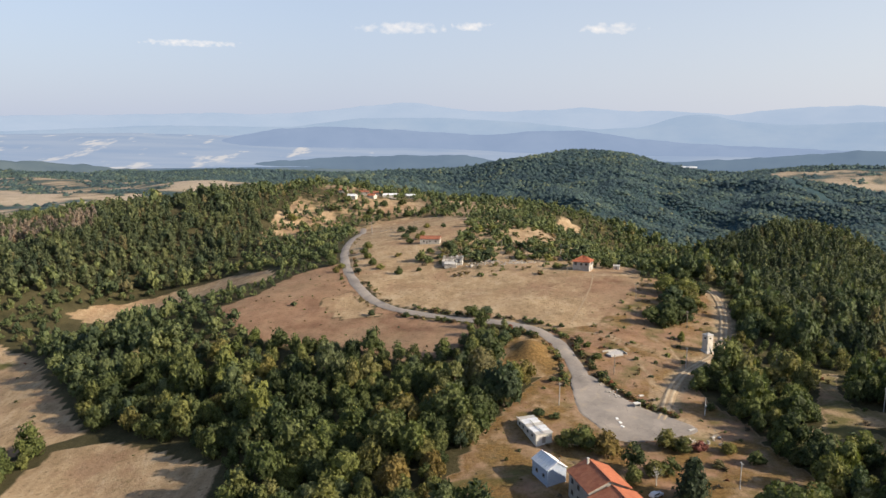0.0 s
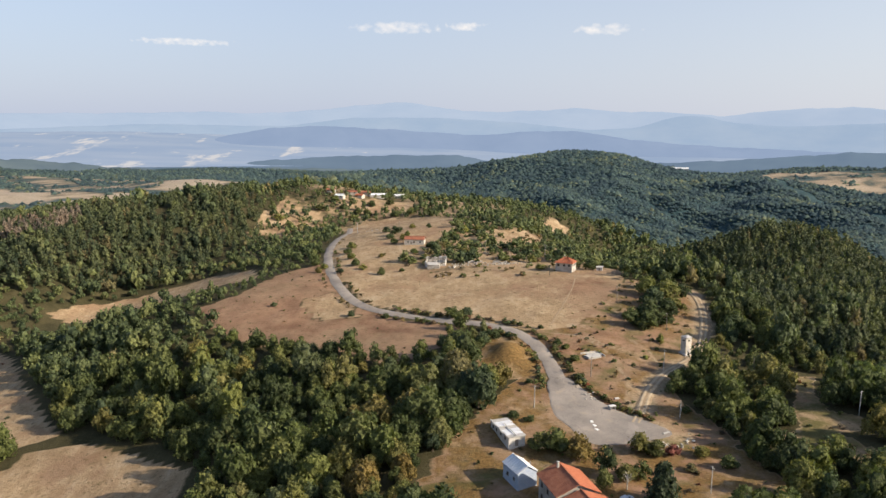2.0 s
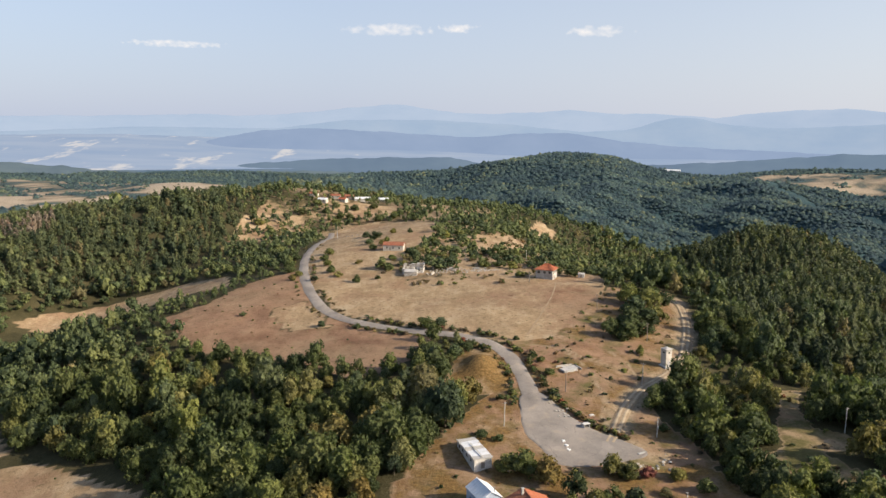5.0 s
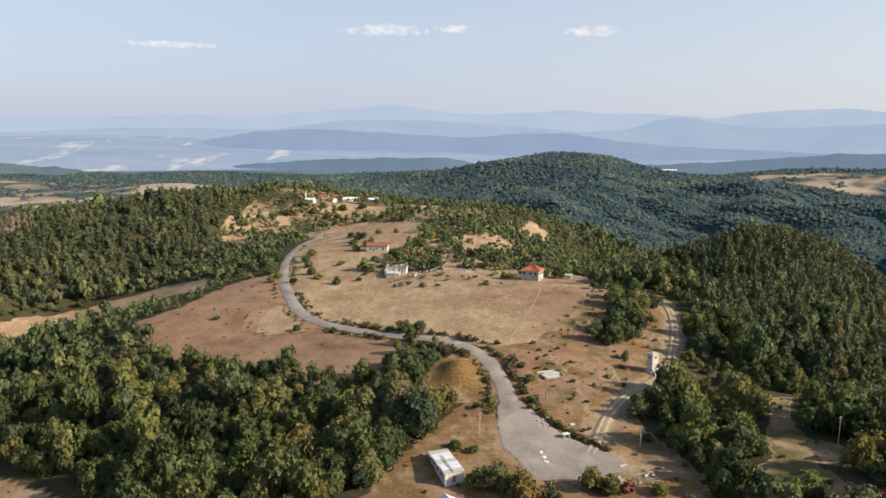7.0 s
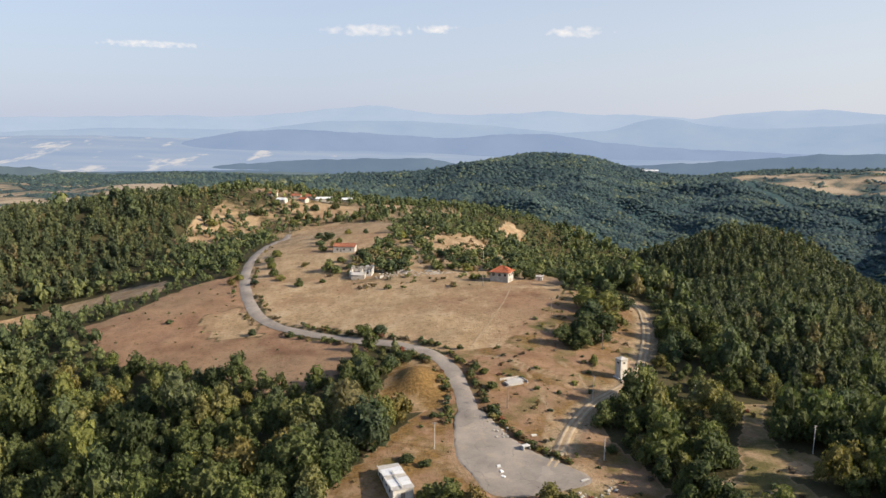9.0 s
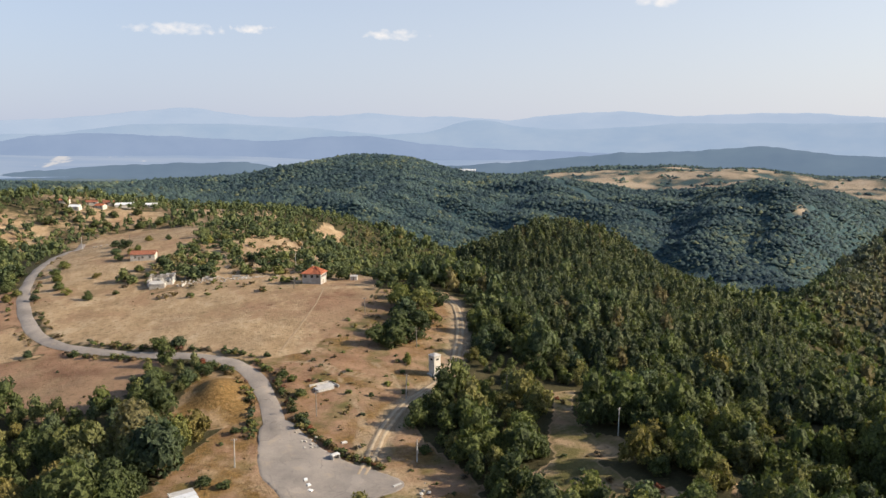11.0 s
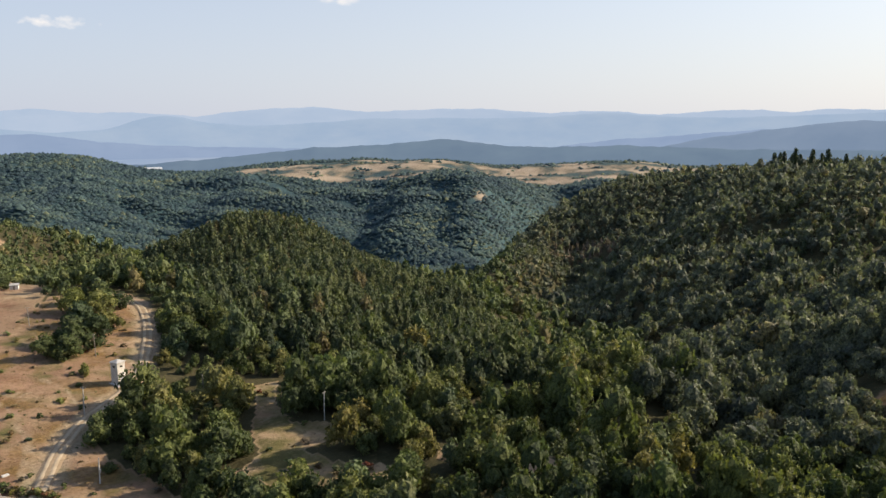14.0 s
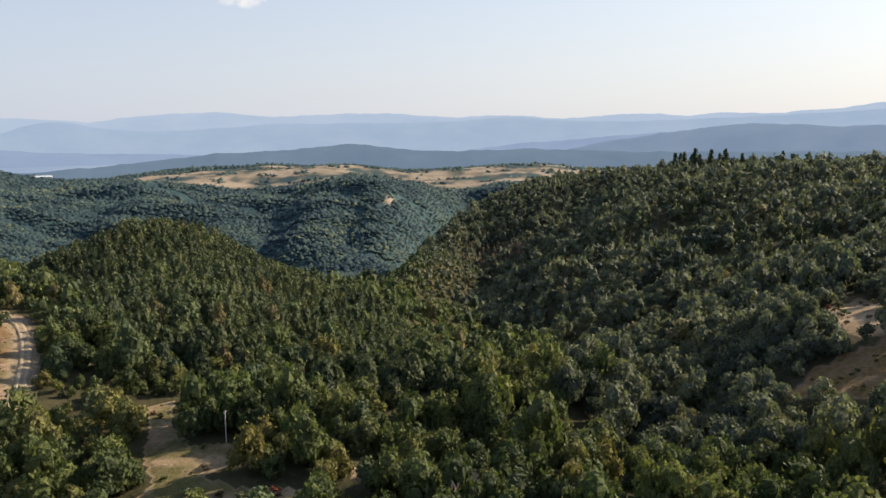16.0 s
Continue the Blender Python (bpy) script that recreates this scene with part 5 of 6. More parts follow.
def parked_car():
    ob = root_at("parked_car", 61.2, 193.2, 32, label="silver hatchback parked under trees by the house", category="car")
    bm = bmesh.new()
    side = [(-2.1, 0.35), (2.1, 0.35), (2.15, 0.75), (1.95, 0.95), (1.0, 1.0), (0.35, 1.45), (-1.3, 1.48), (-2.0, 1.0), (-2.15, 0.75)]
    left, right = [bm.verts.new((x, -0.82, z)) for x, z in side], [bm.verts.new((x, 0.82, z)) for x, z in side]
    bm.faces.new(left)
    bm.faces.new(right[::-1])
    for i in range(len(side)):
        j = (i + 1) % len(side)
        bm.faces.new((left[j], left[i], right[i], right[j]))
    bmesh.ops.bevel(bm, geom=list(bm.edges), offset=0.06, segments=2, affect="EDGES")
    part("body", bm, CAR_PAINT, ob)
    part("windscreen", slab_of([(0.98, -0.7, 1.06), (0.98, 0.7, 1.06), (0.42, 0.62, 1.47), (0.42, -0.62, 1.47)], 0.03), GLASS, ob)
    for y in (-0.83, 0.83):
        part("side_window", box(-1.5, 0.45, y - 0.02, y + 0.02, 1.02, 1.36), GLASS, ob)
        for x in (-1.35, 1.35):
            wheel = part("wheel", box(x - 0.3, x + 0.3, y - 0.1, y + 0.1, 0, 0.6, bevel=0.14), RUBBER, ob)
            part("rim", box(x - 0.16, x + 0.16, y - 0.11, y + 0.11, 0.14, 0.46, bevel=0.07), METAL, wheel)
    for y in (-0.6, 0.6):
        part("headlight", box(2.06, 2.16, y - 0.18, y + 0.18, 0.62, 0.78), PAINT, ob)


village_house()
outbuilding()
long_shed()
parked_car()


# ---------------------------------------------------------------- round the turning place
def transformer_tower():
    ob = root_at("transformer_tower", 114.2, 297.6, 24, 0.1, "tall narrow whitewashed masonry transformer tower with a pyramid roof", "tower")
    part("plinth", box(-2.0, 2.0, -2.0, 2.0, -0.6, 0.35, bevel=0.05), CONCRETE, ob)
    part("wall", box(-1.45, 1.45, -1.45, 1.45, 0.3, 6.7, bevel=0.04), PLASTER, ob)
    part("cornice", box(-1.6, 1.6, -1.6, 1.6, 6.7, 6.95, bevel=0.04), PLASTER, ob)
    bm = bmesh.new()
    base = [bm.verts.new(p) for p in ((-1.75, -1.75, 6.95), (1.75, -1.75, 6.95), (1.75, 1.75, 6.95), (-1.75, 1.75, 6.95))]
    top = bm.verts.new((0, 0, 7.75))
    bm.faces.new(base[::-1])
    for i in range(4):
        bm.faces.new((base[i], base[(i + 1) % 4], top))
    part("roof", bm, CONCRETE, ob)
    part("door_leaf", box(-0.5, 0.5, -1.5, -1.44, 0.4, 2.4), METAL, ob)
    part("vent", box(-0.5, 0.5, -1.49, -1.44, 5.3, 5.9), DARK, ob)
    part("vent", box(-1.49, -1.44, -0.5, 0.5, 5.3, 5.9), DARK, ob)
    for x in (-0.7, 0, 0.7):
        part("insulator", tube(x, -1.6, 6.2, 6.6, 0.07, 0.05), WHITEWASH, ob)


def utility_poles():
    for k, (x, y, tall, arm) in enumerate(((46.0, 252.0, 8.2, 0), (70.6, 274.6, 8.0, 0), (92.6, 242.0, 6.5, 1), (114.6, 322.2, 8.2, 0), (99.8, 281.2, 8.2, 0), (103.0, 360.0, 7.5, 0),
                                           (150.2, 237.5, 8.6, 0), (130.0, 271.0, 9.0, 0), (84.5, 194.5, 8.0, 0), (80.3, 413.0, 6.0, 0), (-34.0, 600.0, 9.0, 1), (52.0, 478.0, 9.0, 0), (88.0, 470.0, 9.0, 0), (-2.0, 560.0, 9.0, 0))):
        ob = root_at("utility_pole", x, y, 35 * k, 0.3, "weathered grey utility pole standing in dry grass", "pole", "utility poles")
        ob.matrix_world = ob.matrix_world @ pose(0, 0, 0, (-1.5, 1.2, 0.5)[k % 3], (0.8, -1.0, 1.6)[k % 3], 0)
        part("pole", tube(0, 0, -0.3, tall, 0.17, 0.12), WOOD if k % 2 else CONCRETE, ob)
        part("crossarm", box(-0.75, 0.75, -0.06, 0.06, tall - 0.5, tall - 0.36), WOOD, ob)
        for s in (-0.65, 0.65):
            part("insulator", tube(s, 0, tall - 0.36, tall - 0.14, 0.06, 0.04), WHITEWASH, ob)
        if arm:
            part("switch_box", box(-0.3, 0.3, -0.35, -0.15, tall * 0.45, tall * 0.45 + 0.8), METAL, ob)


def concrete_block():
    ob = root_at("concrete_block", 71.9, 249.3, 25, 0.1, "pale concrete shelter block at the edge of the turning place", "block")
    part("side_panel", box(-1.1, -0.95, -0.7, 0.7, 0, 1.35), CONCRETE, ob)
    part("side_panel", box(0.95, 1.1, -0.7, 0.7, 0, 1.35), CONCRETE, ob)
    part("back_panel", box(-0.95, 0.95, 0.55, 0.7, 0, 1.35), CONCRETE, ob)
    part("top", box(-1.2, 1.2, -0.8, 0.8, 1.35, 1.5), WHITEWASH, ob)


def ruined_floor():
    ob = root_at("ruined_floor", 76.3, 294.6, 20, 0.05, "pale broken concrete floor of a vanished building", "ruin")
    g2 = np.random.default_rng(5)
    for i in range(4):
        for j in range(3):
            if (i, j) in ((3, 0), (0, 2)):
                continue
            x, y, q = -3.8 + i * 1.95, -2.6 + j * 1.8, g2.uniform(-0.06, 0.1)
            part("concrete_slab", slab_of([(x, y, 0.45 + q), (x + 1.9, y + 0.1, 0.45 - q), (x + 1.85, y + 1.75, 0.5 + q), (x + 0.05, y + 1.7, 0.48)], 0.7), CONCRETE, ob)
    part("wall_stub", box(-4.0, 3.2, 2.9, 3.2, -0.3, 0.9), STONE, ob)
    part("wall_stub", box(3.6, 3.9, -2.4, 3.0, -0.3, 0.7), STONE, ob)


def loose_slab(x, y, w, l, turn, mat, label, name="loose_slab", category="debris"):
    ob = root_at(name, x, y, turn, 0, label, category)
    bm = slab_of([(-w / 2, -l / 2, 0.22), (w / 2, -l / 2.3, 0.25), (w / 2.2, l / 2, 0.3), (-w / 2.1, l / 2.2, 0.24)], 0.3)
    part("slab", bm, mat, ob)


transformer_tower()
utility_poles()
concrete_block()
ruined_floor()
for k, (x, y) in enumerate(((62.9, 240.3), (63.3, 237.9), (63.4, 235.4))):
    loose_slab(x, y, 0.9, 1.3, 20 * k, PAINT, "white painted slab lying on the worn asphalt", "white_marker", "marker")
loose_slab(75.9, 257.7, 1.6, 1.0, 10, WHITEWASH, "white broken sheet lying in dry grass")
loose_slab(84.6, 231.6, 2.6, 0.8, 25, CONCRETE, "pale concrete beam lying by the track")


# ---------------------------------------------------------------- the house on the field and the ruins
def field_house():
    ob = root_at("field_house", 91.5, 424.5, -27, 0.1, "square two-storey white house with a red hipped tile roof", "house")
    part("wall", box(-4.6, 4.6, -4.3, 4.3, -1.5, 5.0), HOUSE_WALL, ob)
    hw, hl, e, top = 5.3, 5.0, 5.05, 7.9
    corners = [(-hw, -hl, e), (hw, -hl, e), (hw, hl, e), (-hw, hl, e)]
    for i in range(4):
        a, b = Vector(corners[i]), Vector(corners[(i + 1) % 4])
        c = Vector((0.7 if (b.x + a.x) > 0.1 else -0.7 if (b.x + a.x) < -0.1 else (0.7 if b.x > 0 else -0.7), 0, top))
        d = Vector((0.7 if (b.x + a.x) > 0.1 else -0.7 if (b.x + a.x) < -0.1 else (0.7 if a.x > 0 else -0.7), 0.02, top))
        tiled(ob, TILE, a, b, c, d + Vector((0, 0.01, 0)), 0.6)
    part("eave", box(-5.1, 5.1, -4.8, 4.8, 4.85, 4.98), WOOD, ob)
    for x in (-3.0, 0.2, 3.0):
        window(ob, x, -4.32, 3.1, 1.1, 1.2, "y-")
    for y in (-2.4, 0.4, 2.6):
        window(ob, 4.62, y, 3.1, 1.0, 1.2, "x+")
    door(ob, 4.62, -0.9, 1.0, 2.0, "x+")
    ch = part("chimney", box(-1.5, -1.0, 0.8, 1.3, 6.6, 8.4), STONE, ob)
    part("chimney_cap", box(-1.56, -0.94, 0.74, 1.36, 8.4, 8.5), CONCRETE, ch)
    hut = root_at("field_hut", 111.5, 428.5, -20, 0.1, "small white hut beside the field house", "hut")
    part("wall", box(-1.6, 1.6, -1.2, 1.2, -0.5, 2.1), WHITEWASH, hut)
    part("roof", slab_of([(-1.9, -1.5, 2.2), (1.9, -1.5, 2.2), (1.9, 1.5, 2.6), (-1.9, 1.5, 2.6)], 0.12), CONCRETE, hut)
    part("door_leaf", box(-0.4, 0.4, -1.26, -1.19, 0, 1.8), WOOD, hut)


def stone_cottage():
    ob = root_at("stone_cottage", 9.0, 514.0, -4, 0.1, "abandoned pale stone cottage with a sagging red tile roof", "house")
    part("wall", gable_walls(7.0, 13.0, 3.4, 4.9, -1.5), PLASTER, ob)
    gable_roof(ob, 7.0, 13.0, 3.4, 1.5, 0.4, OLD_TILE, TILE)
    ob.matrix_world = ob.matrix_world @ pose(0, 0, 0, 0, 0, 84)
    for y in (-4, 0, 4):
        window(ob, -3.52, y, 1.2, 0.9, 1.0, "x-")
    door(ob, -3.52, 2, 1.0, 1.9, "x-")


def ruined_house():
    """A roofless house: broken walls of rubble round a heap of stones."""
    ob = root_at("ruined_house", 20.5, 453.5, -8, 0.1, "roofless ruined house with broken whitewashed rubble walls", "ruin")
    g2 = np.random.default_rng(9)
    for x0, x1, y0, y1, tall in ((-6, 6, 4.4, 5, 4.6), (-6, -5.4, -4, 4.4, 3.8), (5.4, 6, -4, 4.4, 4.2), (-6, -1.5, -4.6, -4, 2.6), (2, 6, -4.6, -4, 3.4), (-0.3, 0.3, -4, 4.4, 3.0)):
        along_x = (x1 - x0) > (y1 - y0)
        n = 8
        for k in range(n):
            f0, f1 = k / n, (k + 1) / n
            z = tall * g2.uniform(0.35, 1.0)
            if along_x:
                bm = box(x0 + (x1 - x0) * f0, x0 + (x1 - x0) * f1, y0, y1, -1, z)
            else:
                bm = box(x0, x1, y0 + (y1 - y0) * f0, y0 + (y1 - y0) * f1, -1, z)
            part("wall_piece", bm, WHITEWASH if k % 2 else STONE, ob)
    for k in range(3):
        part("roof_beam", box(-5.8, 5.8, -3 + 3 * k, -2.8 + 3 * k, 3.6, 3.85), WOOD, ob)
    part("low_annex", box(-4, 3, -9.5, -4.8, -1, 1.7), STONE, ob)
    part("annex_roof", slab_of([(-4.3, -9.8, 1.75), (1.3, -9.8, 1.5), (2.3, -4.7, 2.3), (-4.3, -4.7, 2.4)], 0.12), CONCRETE, ob)


def rubble():
    """Tumbled garden walls and stone heaps along the upper field edge."""
    g2 = np.random.default_rng(3)
    parts_list = []
    for cx, cy, n, sx, sy in ((40, 452, 40, 5, 3), (52, 447, 40, 6, 2), (63, 449, 30, 5, 2), (33, 447, 25, 3, 3), (-20, 600, 10, 3, 3), (66, 262, 20, 1.5, 5), (88, 224, 25, 4, 2)):
        for _ in range(n):
            x, y, s = cx + g2.normal() * sx, cy + g2.normal() * sy, g2.uniform(0.25, 0.75)
            parts_list.append((ICO_V * s * g2.uniform(0.6, 1.1, (12, 1)) * (1, 1, 0.7) + (x, y, h(x, y) + s * 0.25), ICO_F))
    v, f = join(parts_list)
    tagged(new("stone_heaps", mesh_from("stone_heaps", v, f, STONE)), "heaps of pale tumbled stones in dry grass", "stones", kind="stuff")
    for x, y, l, turn in ((44, 455, 9, 10), (58, 452, 8, -12), (31, 444, 5, 70)):
        ob = root_at("garden_wall", x, y, turn, 0.1, "tumbled dry-stone garden wall", "wall")
        for k in range(6):
            part("wall_piece", box(-l / 2 + k * l / 6, -l / 2 + (k + 1) * l / 6, -0.3, 0.3, -0.4, g2.uniform(0.5, 1.5)), STONE, ob)


field_house()
stone_cottage()
ruined_house()
rubble()


def far_cottages():
    for k, (x, y, w, l, turn, roof) in enumerate(((-62, 781, 6, 9, 70, SHEET), (-51, 801, 7, 10, 85, OLD_TILE), (-43, 792, 6, 8, 60, TILE), (-38, 808, 6, 9, 95, OLD_TILE), (-25, 806, 6, 16, 92, SHEET), (-4, 840, 6, 10, 85, SHEET), (-93, 667, 6, 8, 60, TILE), (-72, 796, 5, 8, 80, OLD_TILE))):
        ob = root_at("far_cottage", x, y, turn, 0.1, "small grey-plastered village cottage among trees on the hilltop", "house", "cottages of the upper village")
        part("wall", gable_walls(w, l, 2.7, 4.2, -1.5), PLASTER, ob)
        gable_roof(ob, w, l, 2.7, 1.5, 0.4, roof, roof, rib=0.9)
        for y2 in (-l / 4, l / 4):
            window(ob, w / 2 + 0.02, y2, 1.2, 0.9, 1.1, "x+")
            window(ob, -w / 2 - 0.02, y2, 1.2, 0.9, 1.1, "x-")
    ob = root_at("ridge_farm", 705, 1984, 70, 0.5, "long white farm building on the far wooded ridge", "building")
    part("wall", gable_walls(12, 46, 5, 8, -4), WHITEWASH, ob)
    gable_roof(ob, 12, 46, 5, 3, 0.6, SHEET, SHEET, rib=2.0)


far_cottages()


# ---------------------------------------------------------------- single trees and shrubs in the open
def lone_trees():
    kinds = []
    for k in range(5):
        v, f = broad_crown(g, 9, 520, 0.12)
        kinds.append((trunk_mesh(g, "trunk", 0.95, 0.05, 5), mesh_from("crown", v, f, OAK_TREE)))
    rows = ((24.3, 349, 3.6, 5.2), (30.6, 349, 3.3, 4.2), (25, 337, 1.9, 3.0), (39.5, 316, 2.6, 4.2), (34, 309, 3.2, 5.5), (101, 327, 3.6, 6.5), (107, 324, 4.0, 7.5), (114.5, 328, 3.3, 5.5),
            (120, 338, 4.2, 7.6), (111, 336, 4.5, 8.2), (126, 346, 4.0, 7.0), (118, 352, 4.6, 8.6), (127, 362, 4.4, 8.2), (120, 368, 4.6, 8.4), (132, 376, 4.4, 8.0), (124, 380, 3.8, 6.6), (103, 336, 3.0, 5.0),
            (136, 366, 3.6, 6.0), (107, 431.5, 4.0, 6.5), (100, 437, 3.0, 5.0), (77, 428, 2.0, 4.4), (129, 418, 2.2, 5.2), (-63.5, 389, 1.6, 2.4), (-23, 364, 1.8, 3.2), (-11, 437, 2.4, 4.6), (0.5, 441, 1.7, 2.6),
            (-33, 520, 3.4, 4.6), (-34, 498, 3.0, 4.2), (-31, 484, 2.8, 4.0), (-27, 462, 2.8, 4.4), (-35, 446, 2.2, 3.4), (-55, 490, 3.4, 5.4), (-57, 506, 3.4, 5.0), (-52, 472, 3.0, 4.6), (-48, 452, 2.2, 3.6),
            (-4, 552, 4.4, 6.8), (1, 530, 2.6, 4.6), (4, 541, 2.2, 4.2), (-8, 538, 2.8, 4.2), (20, 575, 2.0, 3.4), (-12, 480, 2.4, 3.0), (8, 486, 2.8, 3.4), (15, 470, 2.6, 3.2), (18, 500, 2.6, 3.4),
            (48, 222, 4.4, 7.4), (43, 224, 3.4, 6.0), (53.5, 216.5, 4.0, 9.0), (59.5, 208, 3.0, 8.2), (57, 200.5, 2.4, 5.4), (73, 220.5, 3.6, 6.2), (77, 218, 2.8, 4.8), (64, 204, 3.0, 5.0), (69, 205, 2.6, 5.2), (90, 216, 2.6, 3.4), (95, 208, 2.8, 4.0), (84, 208, 1.8, 2.2), (96, 246, 1.8, 2.8),
            (-22, 452, 2.4, 3.6), (-45.5, 462, 2.4, 3.4), (-54, 517, 3.0, 4.4), (-11, 572, 3.2, 4.6), (8, 580, 2.6, 4.0), (-5, 520, 2.8, 4.0), (40, 478, 3.0, 4.2), (58, 504, 3.4, 5.2), (77, 452, 3.0, 5.2), (44, 548, 4.0, 6.0), (36, 524, 3.4, 5.2),
            (54, 549, 4.0, 6.6), (63, 459, 3.0, 3.6), (69, 462, 2.6, 3.2), (-42, 740, 4.2, 6.5), (-33, 735, 4.4, 6.8), (-45, 722, 4.0, 6.0), (8, 732, 4.6, 7.0), (24, 712, 4.6, 7.0), (-7, 725, 4.4, 6.6), (-74, 664, 4.4, 6.4), (-86, 684, 4.4, 6.6),
            (-97, 682, 4.6, 7.0), (-68, 690, 4.2, 6.2), (-60, 655, 4.2, 6.0), (-110, 700, 4.6, 7.0), (-30, 765, 4.2, 6.4), (-56, 752, 4.2, 6.2), (-66, 768, 4.4, 6.4), (-12, 778, 4.4, 6.4), (-78, 742, 4.4, 6.4), (-15, 812, 4.2, 6.0), (-48, 770, 4.0, 5.8),
            (60.5, 325, 1.3, 2.4), (64, 305, 2.0, 3.0), (66.5, 301, 1.6, 2.6), (68, 290, 2.2, 2.6), (107.5, 309, 1.6, 3.6), (47, 270, 1.6, 2.2), (38, 246, 2.2, 2.4), (43, 243, 2.0, 2.2))
    for k, (x, y, w, t) in enumerate(rows):
        if 99 < x < 138 and 320 < y < 392:
            w, t = 1.2 * w, 1.15 * t
        trunk_me, crown_me = kinds[k % 5]
        root = new("lone_tree")
        root.matrix_world = pose(x, y, h(x, y) - 0.15, 0, 0, 77 * k % 360) @ Matrix.Diagonal((w, w, t * 0.52, 1))
        for nm, me in (("trunk", trunk_me), ("crown", crown_me)):
            new(nm, me).parent = root
        tagged(root, "single broad-leaved tree standing in dry grass" if t > 3.5 else "rounded green bush standing in dry grass", "tree" if t > 3.5 else "bush", "scattered trees")


def red_shrub_and_bare_tree():
    root = root_at("red_shrub", 82, 218, 0, 0.1, "round dark red leafless-looking shrub by the yard", "bush")
    v, f = broad_crown(g, 7, 300, 0.15)
    new("crown", mesh_from("crown", v * (2.2, 2.2, 2.0), f, RED_LEAF)).parent = root
    new("trunk", trunk_mesh(g, "trunk", 2.0, 0.1, 3)).parent = root
    dead = root_at("bare_tree", 63.0, 199.0, 0, 0.2, "bleached dead tree with bare white branches", "tree")
    stem = part("trunk", tube(0, 0, -0.3, 4.2, 0.2, 0.1), BLEACHED, dead)
    for k in range(14):
        a, z = 2.4 * k, 1.6 + 0.22 * k
        bm = tube(0, 0, 0, 2.6 - 0.08 * k, 0.07, 0.02, sides=5)
        bmesh.ops.transform(bm, matrix=pose(0, 0, z, 35 + 3 * k % 20, 0, math.degrees(a)), verts=bm.verts)
        part("branch", bm, BLEACHED, dead)


def spruce():
    root = root_at("spruce_tree", 70.2, 191.2, 0, 0.2, "dark green spruce tree in the house yard", "tree")
    v, f = pine_crown(g, 12, 520, 0.13)
    crown = new("crown", mesh_from("crown", v * (4.6, 4.6, 6.0) + (0, 0, 0.4), f, PINE))
    crown.parent = root
    trunk = new("trunk", trunk_mesh(g, "trunk", 7, 0.22, 0))
    trunk.parent = root


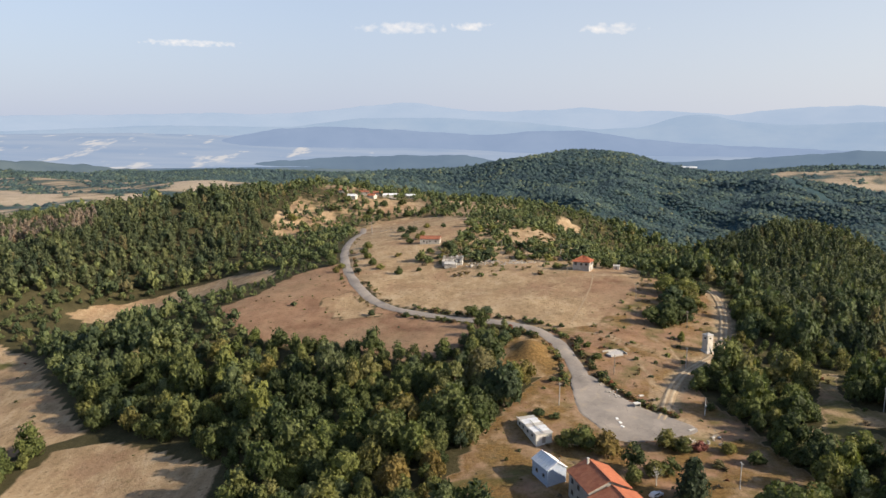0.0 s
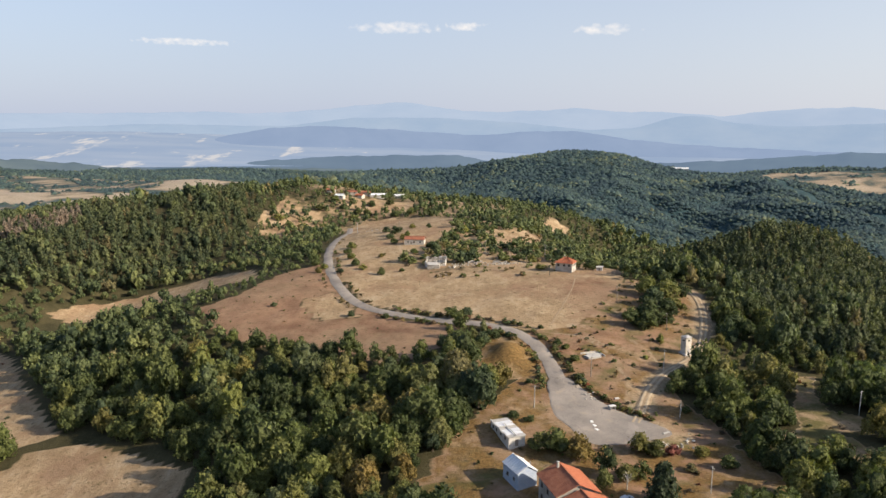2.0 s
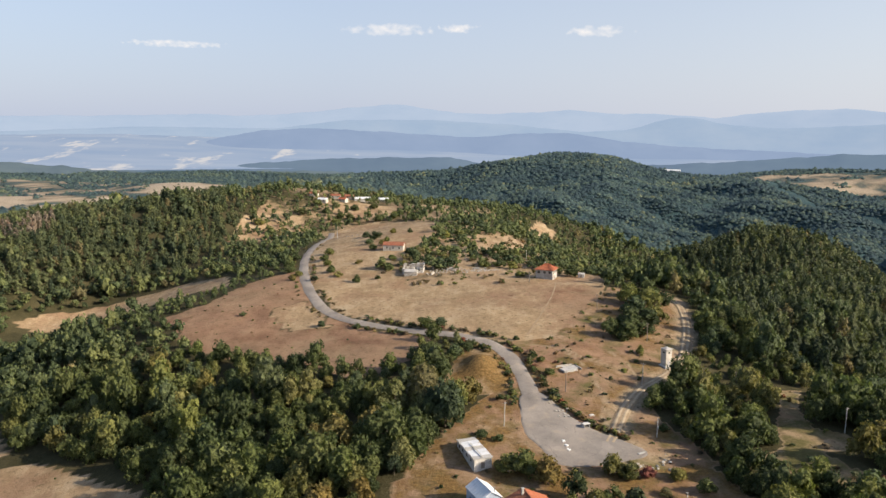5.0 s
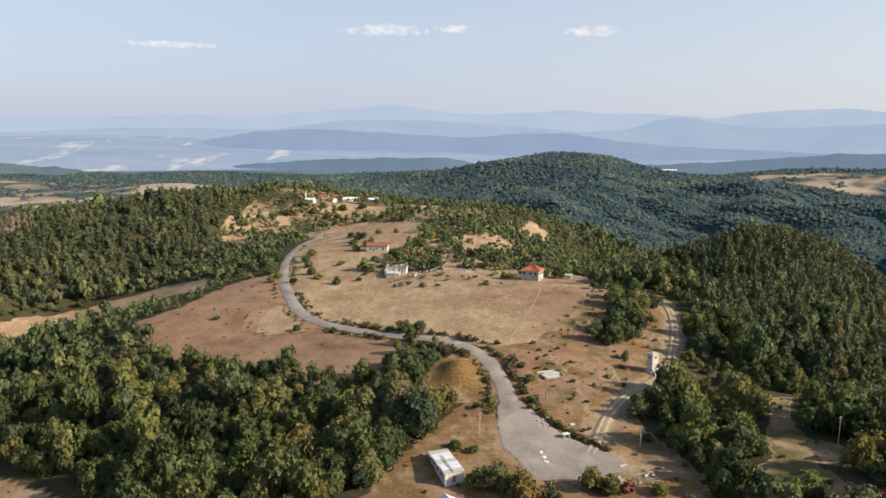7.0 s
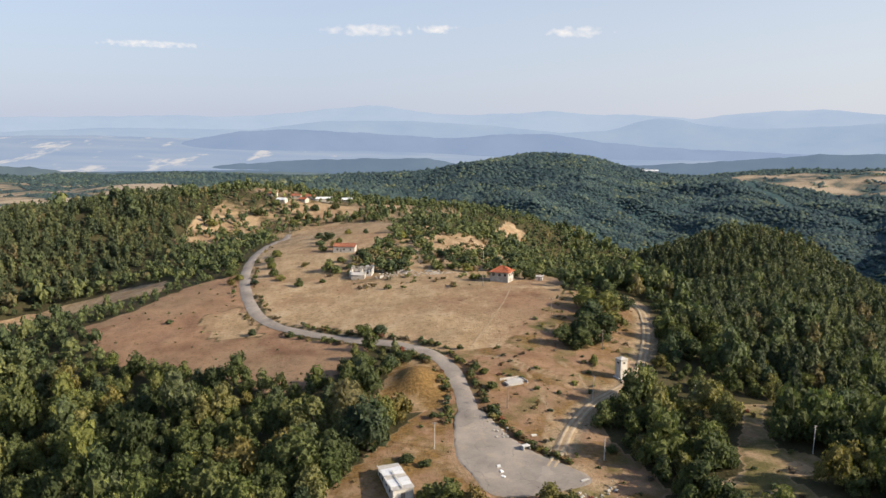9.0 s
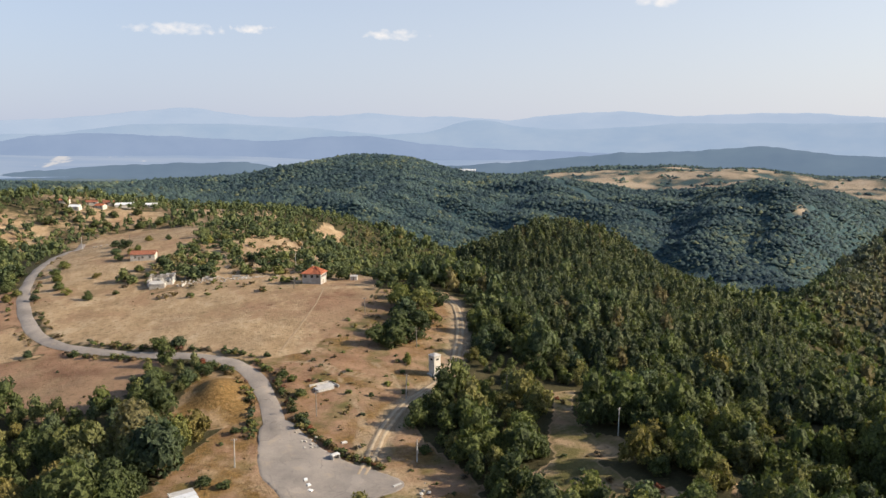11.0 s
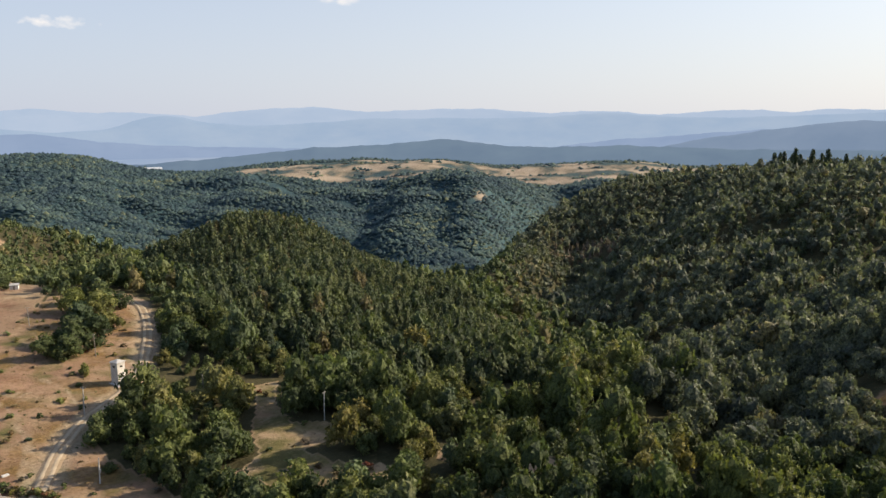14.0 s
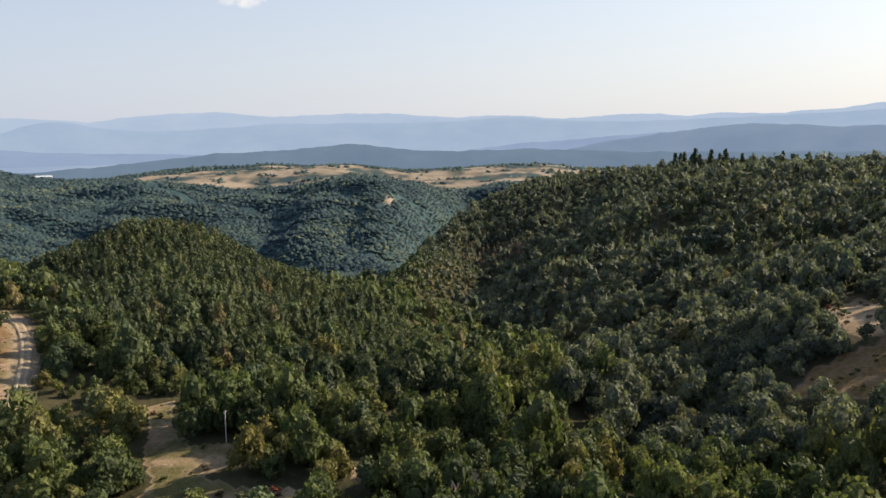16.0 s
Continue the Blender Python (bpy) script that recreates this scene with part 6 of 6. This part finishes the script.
def dry_shrubs():
    """Low dry bushes and weeds over the open ground, and hedges along the road."""
    xs, ys, size = [], [], []
    g2 = np.random.default_rng(21)
    for poly, n, lo, hi in ((VERGE, 230, 0.3, 1.15), (VERGE, 480, 0.15, 0.55), (YARD, 70, 0.3, 1.0), (YARD, 280, 0.15, 0.5), (LOWER, 90, 0.2, 0.8), (LOWER, 220, 0.15, 0.4), (UPPER, 80, 0.2, 0.6), (UPPER, 160, 0.15, 0.4), (CLEARING, 26, 0.4, 1.3), (RUINS, 360, 0.4, 1.7), (EAST_FIELD, 50, 0.3, 0.8), (EAST_UPPER, 40, 0.4, 1.4), (WEST_STRIP, 25, 0.3, 1.0), (WEST_FIELD, 14, 0.3, 0.7)):
        p = np.array(poly)
        x, y = g2.uniform(p[:, 0].min(), p[:, 0].max(), n * 3), g2.uniform(p[:, 1].min(), p[:, 1].max(), n * 3)
        ok = np.nonzero(inside(poly, x, y) & (near_line(ROAD, x, y) > 4) & (near_line(TRACK, x, y) > 3.5) & ~inside(PLAZA, x, y))[0][:n]
        xs.append(x[ok])
        ys.append(y[ok])
        size.append(g2.uniform(lo, hi, len(ok)) ** 1.4)
    # hedges along the road's edges
    for line, off, n, lo, hi in ((ROAD[8:], 5.2, 130, 0.5, 1.5), (ROAD[8:], -5.4, 90, 0.5, 1.6), (ROAD[2:8], 5.0, 40, 0.4, 1.4), (ROAD[2:8], -5.0, 40, 0.4, 1.3), ([(63.5, 276), (66.4, 263.6), (73, 250), (82, 240)], 1.5, 60, 0.6, 1.4)):
        for _ in range(n):
            k = int(g2.integers(0, len(line) - 1))
            a, b, f = Vector(line[k]), Vector(line[k + 1]), g2.uniform()
            d = (b - a).normalized()
            q = a.lerp(b, f) + Vector((-d.y, d.x)) * (off * g2.uniform(0.85, 1.35))
            if not inside(PLAZA, np.array([q.x]), np.array([q.y]))[0]:
                xs.append([q.x])
                ys.append([q.y])
                size.append([g2.uniform(lo, hi)])
    x, y, s = (np.concatenate(v) for v in (xs, ys, size))
    leafy = g2.uniform(0, 1, len(x)) < np.where(s > 0.5, 0.5, 0.25)
    plant("green_shrubs", x[leafy], y[leafy], s[leafy] * 1.1, s[leafy], SHRUB, OAK, "scattered low green bushes", "bushes")
    plant("dry_shrubs", x[~leafy], y[~leafy], s[~leafy], s[~leafy] * 0.8, SHRUB, DRY, "scattered dry brown weeds and low bushes", "bushes")


def ridge_pines():
    """Tall pines that stand out over the eastern crest."""
    v, f = pine_crown(g, 8, 150, 0.2)
    crown_me, trunk_me = mesh_from("crown", v * (2.6, 2.6, 6.0) + (0, 0, 3.5), f, PINE), trunk_mesh(g, "trunk", 9, 0.25, 3)
    for k, (x, y) in enumerate(((883, 491), (876, 479), (866, 470), (857, 460), (857, 447), (847, 433), (839, 423), (859, 414), (873, 497), (897, 387), (930, 520), (945, 540), (960, 560))):
        root = root_at("tall_pine", x, y, 40 * k, 0.2, "tall dark pine standing above the ridge wood", "tree", "tall pines on the ridge")
        root.matrix_world = root.matrix_world @ Matrix.Scale((1.5, 1.25, 1.65, 1.2)[k % 4], 4)
        new("crown", crown_me).parent = root
        new("trunk", trunk_me).parent = root


lone_trees()
red_shrub_and_bare_tree()
ridge_pines()
spruce()
dry_shrubs()
